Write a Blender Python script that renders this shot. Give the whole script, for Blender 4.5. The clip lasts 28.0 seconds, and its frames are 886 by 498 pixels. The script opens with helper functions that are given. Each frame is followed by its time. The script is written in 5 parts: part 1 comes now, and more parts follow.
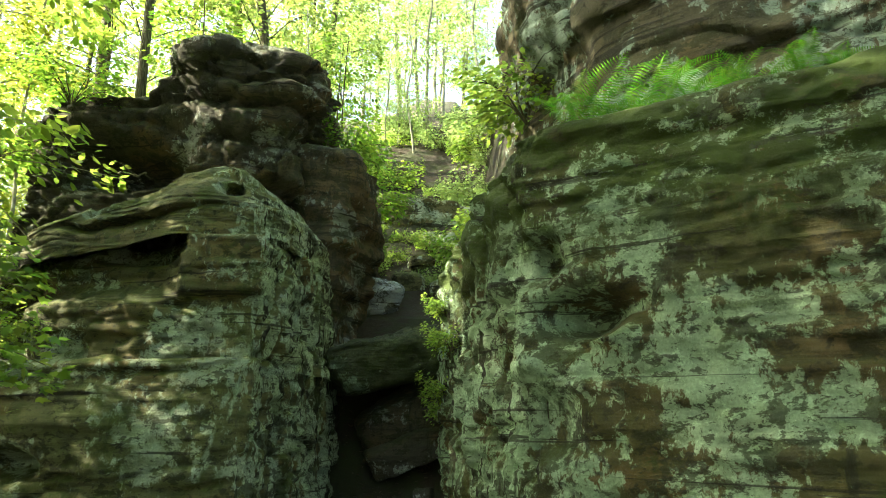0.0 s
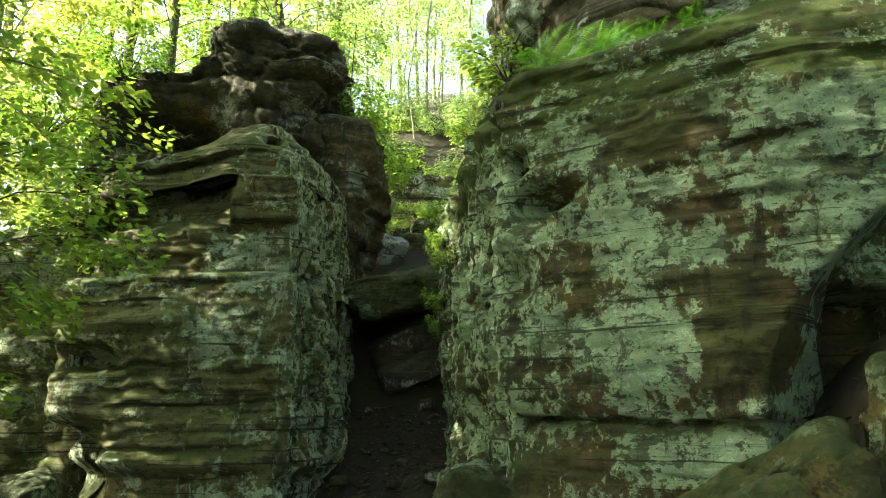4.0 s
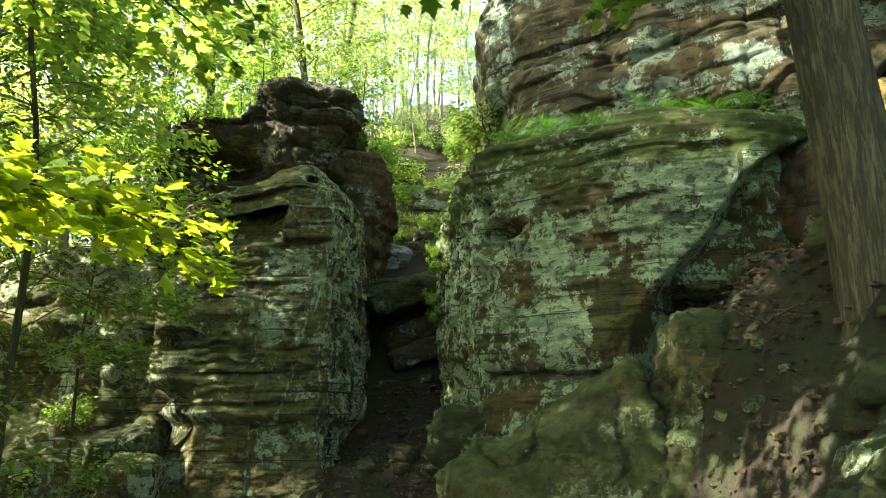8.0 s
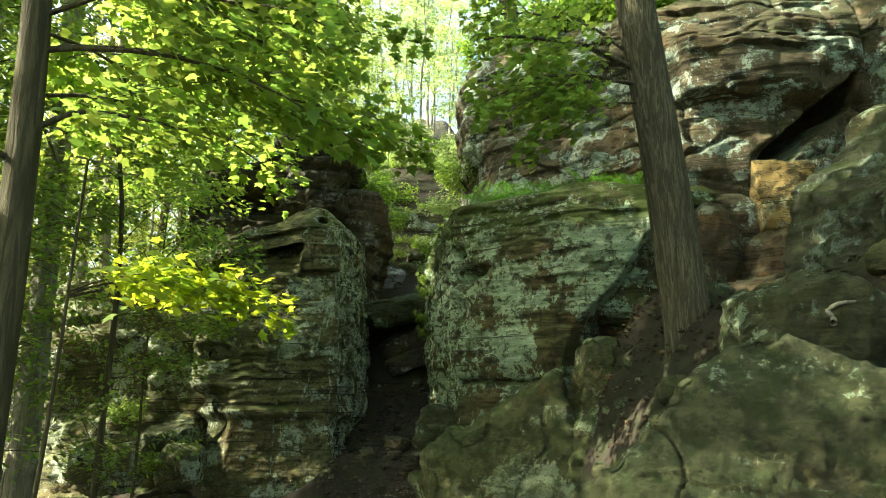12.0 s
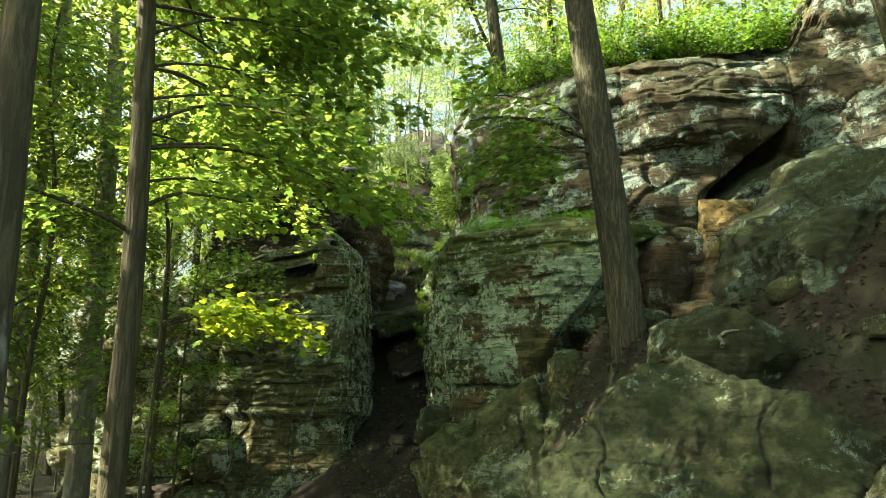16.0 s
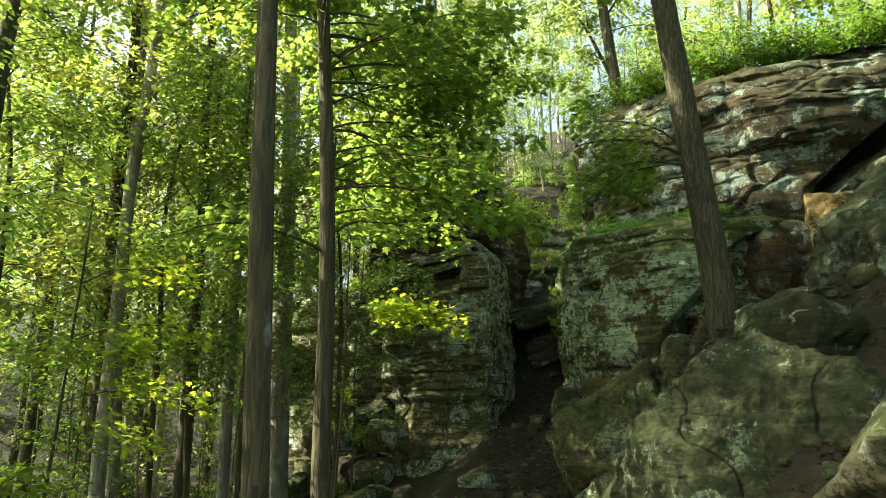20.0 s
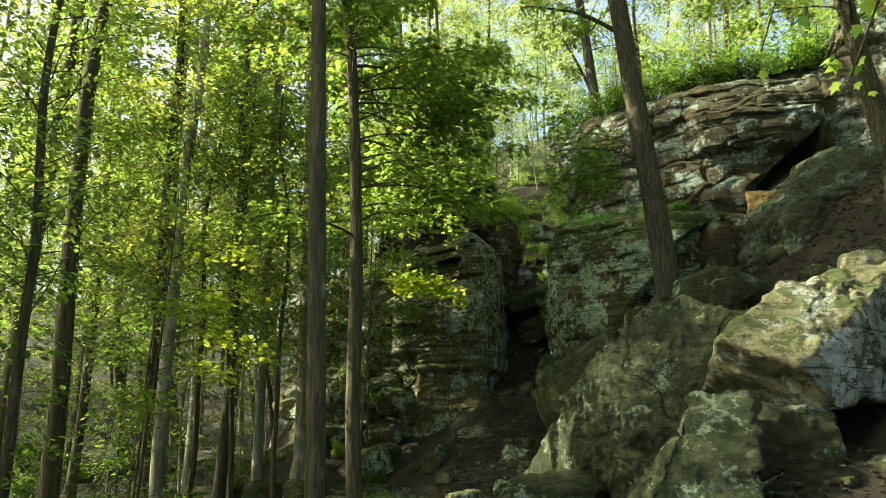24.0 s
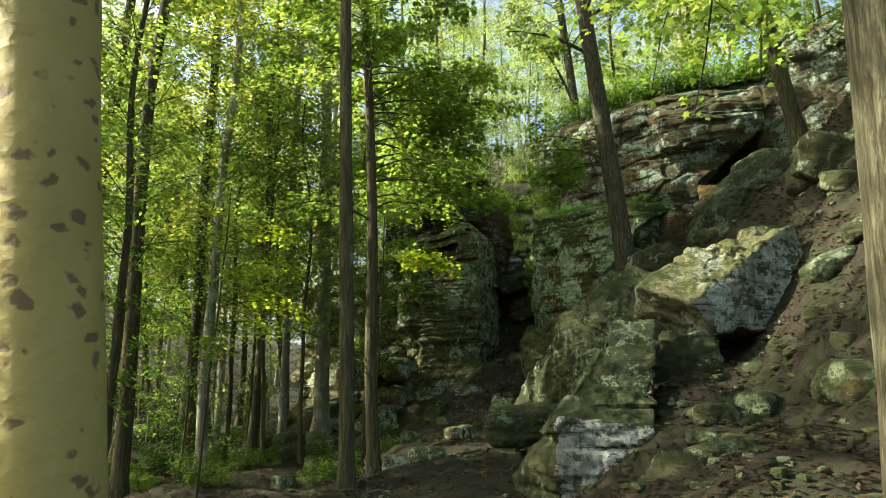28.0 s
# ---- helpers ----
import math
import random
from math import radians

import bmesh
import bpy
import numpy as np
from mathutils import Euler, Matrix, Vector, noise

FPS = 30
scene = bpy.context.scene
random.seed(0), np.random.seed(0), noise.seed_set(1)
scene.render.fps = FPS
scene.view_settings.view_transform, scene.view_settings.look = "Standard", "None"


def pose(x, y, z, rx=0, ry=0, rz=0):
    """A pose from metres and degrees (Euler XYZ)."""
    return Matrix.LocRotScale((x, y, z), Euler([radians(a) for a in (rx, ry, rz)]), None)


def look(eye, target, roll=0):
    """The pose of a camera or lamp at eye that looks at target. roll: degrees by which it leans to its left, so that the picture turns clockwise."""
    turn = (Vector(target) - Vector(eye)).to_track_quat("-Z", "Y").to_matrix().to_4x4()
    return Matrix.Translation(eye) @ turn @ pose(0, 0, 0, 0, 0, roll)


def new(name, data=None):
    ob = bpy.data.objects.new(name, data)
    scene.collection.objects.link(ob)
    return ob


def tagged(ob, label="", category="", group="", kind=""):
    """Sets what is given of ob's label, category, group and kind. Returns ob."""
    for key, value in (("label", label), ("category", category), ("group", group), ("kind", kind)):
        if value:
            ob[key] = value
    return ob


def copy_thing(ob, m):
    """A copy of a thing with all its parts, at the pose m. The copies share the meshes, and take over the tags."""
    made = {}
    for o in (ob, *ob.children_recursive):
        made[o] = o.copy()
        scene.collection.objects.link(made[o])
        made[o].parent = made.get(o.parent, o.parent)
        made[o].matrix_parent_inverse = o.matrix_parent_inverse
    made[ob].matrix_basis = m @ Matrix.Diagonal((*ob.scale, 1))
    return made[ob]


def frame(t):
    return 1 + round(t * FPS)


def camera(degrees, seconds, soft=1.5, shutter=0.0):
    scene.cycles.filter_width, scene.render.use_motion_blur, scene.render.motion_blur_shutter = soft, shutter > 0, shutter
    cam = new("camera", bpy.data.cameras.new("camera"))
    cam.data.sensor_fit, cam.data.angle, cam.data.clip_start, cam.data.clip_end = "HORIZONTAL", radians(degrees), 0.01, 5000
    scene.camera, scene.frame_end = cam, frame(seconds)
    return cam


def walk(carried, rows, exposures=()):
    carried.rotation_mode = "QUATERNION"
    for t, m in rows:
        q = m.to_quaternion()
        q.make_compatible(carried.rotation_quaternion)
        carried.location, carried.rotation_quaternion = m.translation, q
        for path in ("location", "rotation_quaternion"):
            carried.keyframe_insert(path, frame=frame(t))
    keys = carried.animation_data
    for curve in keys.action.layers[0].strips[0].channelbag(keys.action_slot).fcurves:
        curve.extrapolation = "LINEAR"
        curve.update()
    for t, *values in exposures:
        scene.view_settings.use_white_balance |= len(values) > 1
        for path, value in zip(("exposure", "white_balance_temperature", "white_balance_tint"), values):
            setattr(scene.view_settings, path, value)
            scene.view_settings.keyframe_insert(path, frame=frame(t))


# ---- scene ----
cam = camera(63.3, 28.0, 0.9)
METRES, EYE, TILT, LEAN, TURN = 20.0, 6.5, 13.5, 0.0, 0.0
ROWS = [
    (0.0, 0.0, 0.0, 0.0, 0.0, 0.0, -0.0),
    (0.5, -0.0007, 0.0003, -0.0073, -0.01, -0.01, -0.01),
    (1.0, -0.0016, -0.0004, -0.0147, -0.03, -0.03, 0.01),
    (1.5, -0.0021, -0.0056, -0.0214, -0.04, -0.06, 0.01),
    (2.0, -0.0024, -0.0176, -0.0265, -0.06, -0.06, -0.02),
    (2.5, -0.0025, -0.0342, -0.0303, -0.09, -0.1, 0.04),
    (3.0, -0.0021, -0.0519, -0.034, -0.1, -0.11, 0.01),
    (3.5, -0.0016, -0.0718, -0.0372, -0.12, -0.12, 0.02),
    (4.0, -0.001, -0.093, -0.0397, -0.12, -0.14, 0.02),
    (4.5, -0.0009, -0.1133, -0.0424, -0.12, -0.15, 0.04),
    (6.5, 0.0011, -0.1986, -0.0418, 0.01, -0.27, -0.02),
    (7.0, 0.0011, -0.2203, -0.0377, -0.04, -0.27, -0.01),
    (7.5, 0.0017, -0.241, -0.0327, -0.06, -0.27, -0.0),
    (8.0, 0.0027, -0.262, -0.0279, -0.08, -0.28, -0.0),
    (8.5, 0.0046, -0.2829, -0.0232, -0.08, -0.29, -0.06),
    (9.0, 0.0066, -0.3034, -0.019, -0.11, -0.29, -0.03),
    (9.5, 0.0098, -0.3239, -0.0151, -0.08, -0.27, -0.02),
    (10.0, 0.0132, -0.3432, -0.011, -0.08, -0.26, -0.01),
    (10.5, 0.015, -0.3615, -0.0064, -0.1, -0.29, 0.03),
    (11.0, 0.0148, -0.379, -0.0034, -0.1, -0.22, 0.04),
    (11.5, 0.0136, -0.3952, 0.0002, -0.15, -0.22, 0.04),
    (12.0, 0.0122, -0.4116, 0.0041, -0.43, -0.22, -0.03),
    (12.5, 0.0115, -0.427, 0.0081, -0.52, -0.24, -0.0),
    (14.5, 0.0098, -0.4854, 0.0216, -1.12, -0.17, -0.14),
    (15.0, 0.01, -0.4988, 0.0246, -1.17, -0.18, -0.11),
    (15.5, 0.0108, -0.5109, 0.0273, -1.21, -0.17, -0.1),
    (16.0, 0.012, -0.5228, 0.0291, -0.68, -0.19, 0.03),
    (16.5, 0.0141, -0.5348, 0.0298, 1.04, -0.19, 0.44),
    (17.0, 0.0165, -0.5472, 0.0305, 2.66, -0.17, 0.86),
    (17.5, 0.0189, -0.5604, 0.0312, 4.13, -0.16, 1.21),
    (18.0, 0.0218, -0.5746, 0.0319, 5.59, -0.12, 1.57),
    (18.5, 0.0249, -0.5901, 0.033, 7.07, -0.08, 1.94),
    (19.0, 0.0281, -0.6053, 0.0334, 8.41, -0.01, 2.25),
    (19.5, 0.0318, -0.6235, 0.0341, 9.85, 0.04, 2.56),
    (20.0, 0.035, -0.643, 0.0344, 10.77, 0.08, 2.81),
    (20.5, 0.0382, -0.6639, 0.0331, 10.76, 0.06, 2.81),
    (21.0, 0.0411, -0.6847, 0.031, 10.76, 0.08, 2.81),
    (21.5, 0.0436, -0.7048, 0.0295, 10.73, 0.08, 2.82),
    (23.5, 0.0565, -0.7776, 0.0216, 10.76, 0.09, 2.83),
    (24.0, 0.0599, -0.7958, 0.0197, 10.76, 0.08, 2.82),
    (24.5, 0.0634, -0.8149, 0.0175, 10.75, 0.08, 2.83),
    (25.0, 0.067, -0.8352, 0.015, 10.73, 0.06, 2.84),
    (25.5, 0.0707, -0.8555, 0.0125, 10.72, 0.05, 2.84),
    (26.0, 0.0746, -0.8756, 0.0098, 10.71, 0.04, 2.83),
    (26.5, 0.0786, -0.8961, 0.0069, 10.71, 0.04, 2.84),
    (27.0, 0.082, -0.9171, 0.0042, 10.7, 0.02, 2.85),
    (27.5, 0.0858, -0.9391, 0.0019, 10.69, -0.01, 2.84),
    (28.0, 0.09, -0.962, -0.0005, 10.67, -0.04, 2.85),
]
walk(cam, [(t, pose(0, 0, EYE, TILT, LEAN, TURN) @ pose(METRES * x, METRES * y, METRES * z, 90 + pitch, roll, yaw)) for t, x, y, z, yaw, pitch, roll in ROWS],
     [(0.0, 3.35, 7000, 1), (8.0, 3.05, 7000, 3), (17.0, 2.5, 6900, 6), (28.0, 1.9, 6950, 6)])

# ---- light ----
SUN = Vector((-0.78, -0.10, 0.61)).normalized()
world = bpy.data.worlds.new("sky")
scene.world = world
world.use_nodes = True
wn = world.node_tree.nodes
sky = wn.new("ShaderNodeTexSky")
sky.sky_type, sky.sun_disc = "NISHITA", False
sky.sun_elevation = math.asin(SUN.z)
sky.dust_density, sky.ozone_density = 5.0, 1.0
sky.sun_rotation = math.atan2(SUN.x, SUN.y)
world.node_tree.links.new(sky.outputs[0], wn["Background"].inputs[0])
wn["Background"].inputs[1].default_value = 0.12
sun = new("sun", bpy.data.lights.new("sun", "SUN"))
sun.data.energy, sun.data.angle, sun.data.color = 5.0, radians(0.6), (1.0, 0.93, 0.78)
sun.matrix_basis = look((0, 0, 40), Vector((0, 0, 40)) - SUN)


# ---- noise and mesh tools ----
def lattice(i, j, k, seed):
    h = (i * 374761393 + j * 668265263 + k * 2147483647 + seed * 1274126177) & 0xFFFFFFFF
    h = ((h ^ (h >> 13)) * 1274126177) & 0xFFFFFFFF
    return ((h ^ (h >> 16)) & 0xFFFF) / 32767.5 - 1


def smooth_noise(p, seed=0):
    """Value noise from -1 to 1 at the points p (n, 3)."""
    c = np.floor(p).astype(np.int64)
    f = p - c
    f = f * f * f * (f * (f * 6 - 15) + 10)
    out = 0
    for a in (0, 1):
        for b in (0, 1):
            for d in (0, 1):
                w = (f[:, 0] if a else 1 - f[:, 0]) * (f[:, 1] if b else 1 - f[:, 1]) * (f[:, 2] if d else 1 - f[:, 2])
                out = out + w * lattice(c[:, 0] + a, c[:, 1] + b, c[:, 2] + d, seed)
    return out


def fbm(p, octaves=4, seed=0, gain=0.5):
    out, amp = 0, 1.0
    for o in range(octaves):
        out = out + amp * smooth_noise(p * 2.03 ** o + 17.3 * o, seed + o)
        amp *= gain
    return out


def broken(p, scale, seed):
    """Blocky breaks: for each point the nearest of scattered seeds, as a value from -1 to 1 for its piece, and how near the piece's edge is."""
    q = p * np.asarray(scale) + 0.25 * np.stack([smooth_noise(p * 1.7 + 31 * k, seed + k) for k in range(3)], 1)
    c = np.floor(q).astype(np.int64)
    best, second, val = np.full(len(q), 9.0), np.full(len(q), 9.0), np.zeros(len(q))
    for a in (-1, 0, 1):
        for b in (-1, 0, 1):
            for d in (-1, 0, 1):
                i, j, k = c[:, 0] + a, c[:, 1] + b, c[:, 2] + d
                at = np.stack([i + 0.5 + 0.45 * lattice(i, j, k, seed), j + 0.5 + 0.45 * lattice(i, j, k, seed + 11), k + 0.5 + 0.45 * lattice(i, j, k, seed + 23)], 1)
                r = ((q - at) ** 2).sum(1)
                near = r < best
                second = np.where(near, best, np.minimum(second, r))
                best = np.where(near, r, best)
                val = np.where(near, lattice(i, j, k, seed + 37), val)
    return val, np.sqrt(second) - np.sqrt(best)


def smoothstep(v, a, b):
    t = np.clip((v - a) / (b - a), 0, 1)
    return t * t * (3 - 2 * t)


def mesh_of(name, verts, faces, smooth=True):
    """A mesh from an (n, 3) array and an (m, k) array of corners."""
    me = bpy.data.meshes.new(name)
    faces = np.asarray(faces, dtype=np.int32)
    m, k = faces.shape
    me.vertices.add(len(verts))
    me.vertices.foreach_set("co", np.asarray(verts, dtype=np.float32).ravel())
    me.loops.add(m * k)
    me.loops.foreach_set("vertex_index", faces.ravel())
    me.polygons.add(m)
    me.polygons.foreach_set("loop_start", np.arange(0, m * k, k, dtype=np.int32))
    me.polygons.foreach_set("loop_total", np.full(m, k, dtype=np.int32))
    me.polygons.foreach_set("use_smooth", np.full(m, smooth))
    me.update(calc_edges=True)
    return me


def joined(chunks):
    """Several (verts, faces) with the same corners a face, as one."""
    vs, fs, n = [], [], 0
    for v, f in chunks:
        vs.append(v)
        fs.append(np.asarray(f) + n)
        n += len(v)
    return np.concatenate(vs), np.concatenate(fs)


def piece(name, me, material, parent=None, label=""):
    """One mesh object, under a thing or standing alone."""
    ob = new(name, me)
    if material and not me.materials:
        me.materials.append(material)
    if parent:
        ob.parent = parent
        ob.matrix_parent_inverse = parent.matrix_basis.inverted()
    return tagged(ob, label)


def thing(name, verts, faces, material, label, category, group="", kind="", smooth=True):
    """One mesh thing whose origin lies at the middle of its base."""
    verts = np.asarray(verts)
    base = np.array([verts[:, 0].mean(), verts[:, 1].mean(), verts[:, 2].min()])
    ob = new(name, mesh_of(name, verts - base, faces, smooth))
    ob.matrix_basis = Matrix.Translation(base)
    ob.data.materials.append(material)
    return tagged(ob, label, category, group, kind)


# ---- materials ----
def shader(name, rough=0.9):
    mat = bpy.data.materials.new(name)
    mat.use_nodes = True
    nt = mat.node_tree
    b = nt.nodes["Principled BSDF"]
    b.inputs["Roughness"].default_value = rough
    b.inputs["Specular IOR Level"].default_value = 0.3
    return mat, nt, b


def node(nt, kind, **given):
    n = nt.nodes.new("ShaderNode" + kind)
    for key, value in given.items():
        n.inputs[key.replace("_", " ")].default_value = value
    return n


def spot(nt, scale, detail=6.0, rough=0.6, low=0.4, high=0.6, stretch=(1, 1, 1), warp=0.0):
    """A 0 to 1 mask of noise at a real-world scale (features a metre)."""
    g = nt.nodes.new("ShaderNodeNewGeometry")
    m = nt.nodes.new("ShaderNodeMapping")
    m.inputs["Scale"].default_value = stretch
    nt.links.new(g.outputs["Position"], m.inputs["Vector"])
    n = node(nt, "TexNoise", Scale=scale, Detail=detail, Roughness=rough, Distortion=warp)
    nt.links.new(m.outputs[0], n.inputs["Vector"])
    r = nt.nodes.new("ShaderNodeMapRange")
    r.inputs["From Min"].default_value, r.inputs["From Max"].default_value = low, high
    nt.links.new(n.outputs["Fac"], r.inputs["Value"])
    return r.outputs[0], n.outputs["Fac"]


def mix(nt, fac, a, b, mode="MIX"):
    m = nt.nodes.new("ShaderNodeMix")
    m.data_type, m.blend_type = "RGBA", mode
    for sock, v in ((m.inputs[0], fac), (m.inputs[6], a), (m.inputs[7], b)):
        if hasattr(v, "is_linked"):
            nt.links.new(v, sock)
        elif isinstance(v, tuple):
            sock.default_value = (*v, 1)
        else:
            sock.default_value = v
    return m.outputs[2]


def calc(nt, op, a, b=0.0):
    m = nt.nodes.new("ShaderNodeMath")
    m.operation, m.use_clamp = op, op in ("MULTIPLY", "ADD")
    for sock, v in zip(m.inputs, (a, b)):
        if hasattr(v, "is_linked"):
            nt.links.new(v, sock)
        else:
            sock.default_value = v
    return m.outputs[0]


def relief(nt, bsdf, *layers):
    """Bump from (height, strength, distance) layers."""
    last = None
    for height, strength, distance in layers:
        b = node(nt, "Bump", Strength=strength, Distance=distance)
        nt.links.new(height, b.inputs["Height"])
        if last:
            nt.links.new(last, b.inputs["Normal"])
        last = b.outputs[0]
    nt.links.new(last, bsdf.inputs["Normal"])


def rock_material(name, stone, warm, lichen, moss, lichen_at=0.5, moss_at=0.55, moss_up=0.5, dark_at=0.56, streaky=0.6, band=None, side=0.0, rust=0.0, moss_size=2.0, lines=0.85, side_at=0.76):
    """Bedded sandstone: stone and warm zones, thin dark bedding lines, crusts of lichen with ragged edges, black streaks, moss that gathers on level faces."""
    mat, nt, b = shader(name, 0.88)
    big, bigf = spot(nt, 0.55, 4, 0.55, 0.40, 0.62)
    mid, midf = spot(nt, 4.0, 9, 0.68, 0.36, 0.64)
    grain, grainf = spot(nt, 60, 5, 0.7, 0.36, 0.64)
    bed, bedf = spot(nt, 1.0, 9, 0.72, 0.50, 0.60, (0.6, 0.6, 10.0), 0.4)
    line, linef = spot(nt, 1.0, 5, 0.60, 0.605, 0.625, (0.30, 0.30, 12.0), 0.6)
    _, patch = spot(nt, 1.15, 3, 0.5, 0.4, 0.6, (1, 1, 1.5))
    _, rag = spot(nt, 7.5, 11, 0.74, 0.4, 0.6, (1.25, 1.25, 0.85), 0.2)
    dots, _ = spot(nt, 16, 7, 0.72, 0.555, 0.575)
    pits, pitsf = spot(nt, 8.5, 10, 0.74, 0.560, 0.572, (1, 1, 1.8), 0.3)
    blot, _ = spot(nt, 2.6, 11, 0.72, 0.545, 0.557, (1, 1, 1.5), 0.2)
    streak, _ = spot(nt, 1.6, 9, 0.74, dark_at, dark_at + 0.04, (2.6, 2.6, 0.35), 0.4)
    mosses, mossf = spot(nt, moss_size, 11, 0.74, moss_at - 0.010, moss_at + 0.014)
    col = mix(nt, big, stone, warm)
    col = mix(nt, calc(nt, "MULTIPLY", mid, 0.55), col, tuple(c * 0.42 for c in stone))
    if rust:
        ochre, _ = spot(nt, 0.9, 6, 0.6, 0.56, 0.62, (1, 1, 1.4))
        col = mix(nt, calc(nt, "MULTIPLY", ochre, rust), col, (0.19, 0.105, 0.032))
    col = mix(nt, calc(nt, "MULTIPLY", bed, 0.55), col, tuple(c * 0.38 for c in stone))
    # crusts: broad patches whose rims are frayed by a finer noise
    blend = calc(nt, "ADD", calc(nt, "MULTIPLY", patch, 0.55), calc(nt, "MULTIPLY", rag, 0.45))
    rim = nt.nodes.new("ShaderNodeMapRange")
    rim.inputs["From Min"].default_value, rim.inputs["From Max"].default_value = lichen_at - 0.008, lichen_at + 0.010
    nt.links.new(blend, rim.inputs["Value"])
    pale = mix(nt, mid, lichen, tuple(c * 0.62 for c in lichen))
    pale = mix(nt, calc(nt, "MULTIPLY", dots, 0.6), pale, tuple(min(0.9, c * 1.45) for c in lichen))
    col = mix(nt, calc(nt, "MULTIPLY", rim.outputs[0], 0.93), col, pale)
    g = nt.nodes.new("ShaderNodeNewGeometry")
    sep = nt.nodes.new("ShaderNodeSeparateXYZ")
    nt.links.new(g.outputs["Normal"], sep.inputs[0])
    if side:
        # pale crust on the wall of the cleft, brightened to stand in for light there
        turn = nt.nodes.new("ShaderNodeMapRange")
        turn.inputs["From Min"].default_value, turn.inputs["From Max"].default_value = side_at * side, (side_at + 0.14) * side
        nt.links.new(sep.outputs["X"], turn.inputs["Value"])
        drip, _ = spot(nt, 3.4, 11, 0.76, 0.45, 0.47, (1.5, 1.5, 0.40), 0.4)
        col = mix(nt, calc(nt, "MULTIPLY", turn.outputs[0], drip), col, mix(nt, grain, tuple(c * 1.2 for c in lichen), tuple(c * 0.75 for c in lichen)))
        split, _ = spot(nt, 1.5, 6, 0.6, 0.575, 0.590, (4.5, 4.5, 0.35), 0.5)
        col = mix(nt, calc(nt, "MULTIPLY", turn.outputs[0], split), col, (0.020, 0.019, 0.012))
    col = mix(nt, calc(nt, "MULTIPLY", blot, 0.8), col, (0.030, 0.034, 0.012))
    col = mix(nt, calc(nt, "MULTIPLY", pits, 0.8), col, (0.026, 0.025, 0.013))
    col = mix(nt, calc(nt, "MULTIPLY", streak, streaky), col, (0.024, 0.026, 0.015))
    col = mix(nt, calc(nt, "MULTIPLY", line, lines), col, (0.016, 0.014, 0.009))
    up = nt.nodes.new("ShaderNodeMapRange")
    up.inputs["From Min"].default_value, up.inputs["From Max"].default_value = 0.15, 0.75
    nt.links.new(sep.outputs["Z"], up.inputs["Value"])
    grow = calc(nt, "MULTIPLY", calc(nt, "ADD", mosses, calc(nt, "MULTIPLY", up.outputs[0], moss_up)), calc(nt, "ADD", calc(nt, "MULTIPLY", up.outputs[0], 0.6), 0.5))
    if band:
        at = nt.nodes.new("ShaderNodeSeparateXYZ")
        nt.links.new(g.outputs["Position"], at.inputs[0])
        rise = nt.nodes.new("ShaderNodeMapRange")
        rise.inputs["From Min"].default_value, rise.inputs["From Max"].default_value = band
        nt.links.new(at.outputs["Z"], rise.inputs["Value"])
        wild, _ = spot(nt, 2.2, 13, 0.80, 0.465, 0.49, (1, 1, 1.6))
        grow = calc(nt, "ADD", grow, calc(nt, "MULTIPLY", rise.outputs[0], wild))
    mosscol = mix(nt, mid, moss, tuple(c * 0.5 for c in moss))
    col = mix(nt, grow, col, mosscol)
    col = mix(nt, calc(nt, "MULTIPLY", grain, 0.35), col, (0.028, 0.029, 0.018))
    nt.links.new(col, b.inputs["Base Color"])
    relief(nt, b, (bedf, 0.8, 0.05), (linef, 0.8, 0.03), (midf, 0.55, 0.03), (rag, 0.7, 0.025), (mossf, 0.5, 0.03), (pitsf, 1.0, 0.03), (grainf, 0.9, 0.008))
    return mat


def leaf_material(name, top, through_light):
    mat, nt, b = shader(name, 0.6)
    b.inputs["Specular IOR Level"].default_value = 0.2
    g = nt.nodes.new("ShaderNodeNewGeometry")
    shift = node(nt, "HueSaturation")
    m = nt.nodes.new("ShaderNodeMapRange")
    m.inputs["To Min"].default_value, m.inputs["To Max"].default_value = 0.65, 1.35
    nt.links.new(g.outputs["Random Per Island"], m.inputs["Value"])
    nt.links.new(m.outputs[0], shift.inputs["Value"])
    h = nt.nodes.new("ShaderNodeMapRange")
    h.inputs["To Min"].default_value, h.inputs["To Max"].default_value = 0.475, 0.52
    w = nt.nodes.new("ShaderNodeMath")
    w.operation = "FRACT"
    k = nt.nodes.new("ShaderNodeMath")
    k.operation = "MULTIPLY"
    k.inputs[1].default_value = 37.7
    nt.links.new(g.outputs["Random Per Island"], k.inputs[0])
    nt.links.new(k.outputs[0], w.inputs[0])
    nt.links.new(w.outputs[0], h.inputs["Value"])
    nt.links.new(h.outputs[0], shift.inputs["Hue"])
    shift.inputs["Color"].default_value = (*top, 1)
    nt.links.new(shift.outputs[0], b.inputs["Base Color"])
    shift2 = node(nt, "HueSaturation")
    shift2.inputs["Color"].default_value = (*through_light, 1)
    nt.links.new(m.outputs[0], shift2.inputs["Value"])
    nt.links.new(h.outputs[0], shift2.inputs["Hue"])
    t = nt.nodes.new("ShaderNodeBsdfTranslucent")
    nt.links.new(shift2.outputs[0], t.inputs["Color"])
    mx = nt.nodes.new("ShaderNodeMixShader")
    mx.inputs[0].default_value = 0.5
    nt.links.new(b.outputs[0], mx.inputs[1])
    nt.links.new(t.outputs[0], mx.inputs[2])
    nt.links.new(mx.outputs[0], nt.nodes["Material Output"].inputs["Surface"])
    return mat


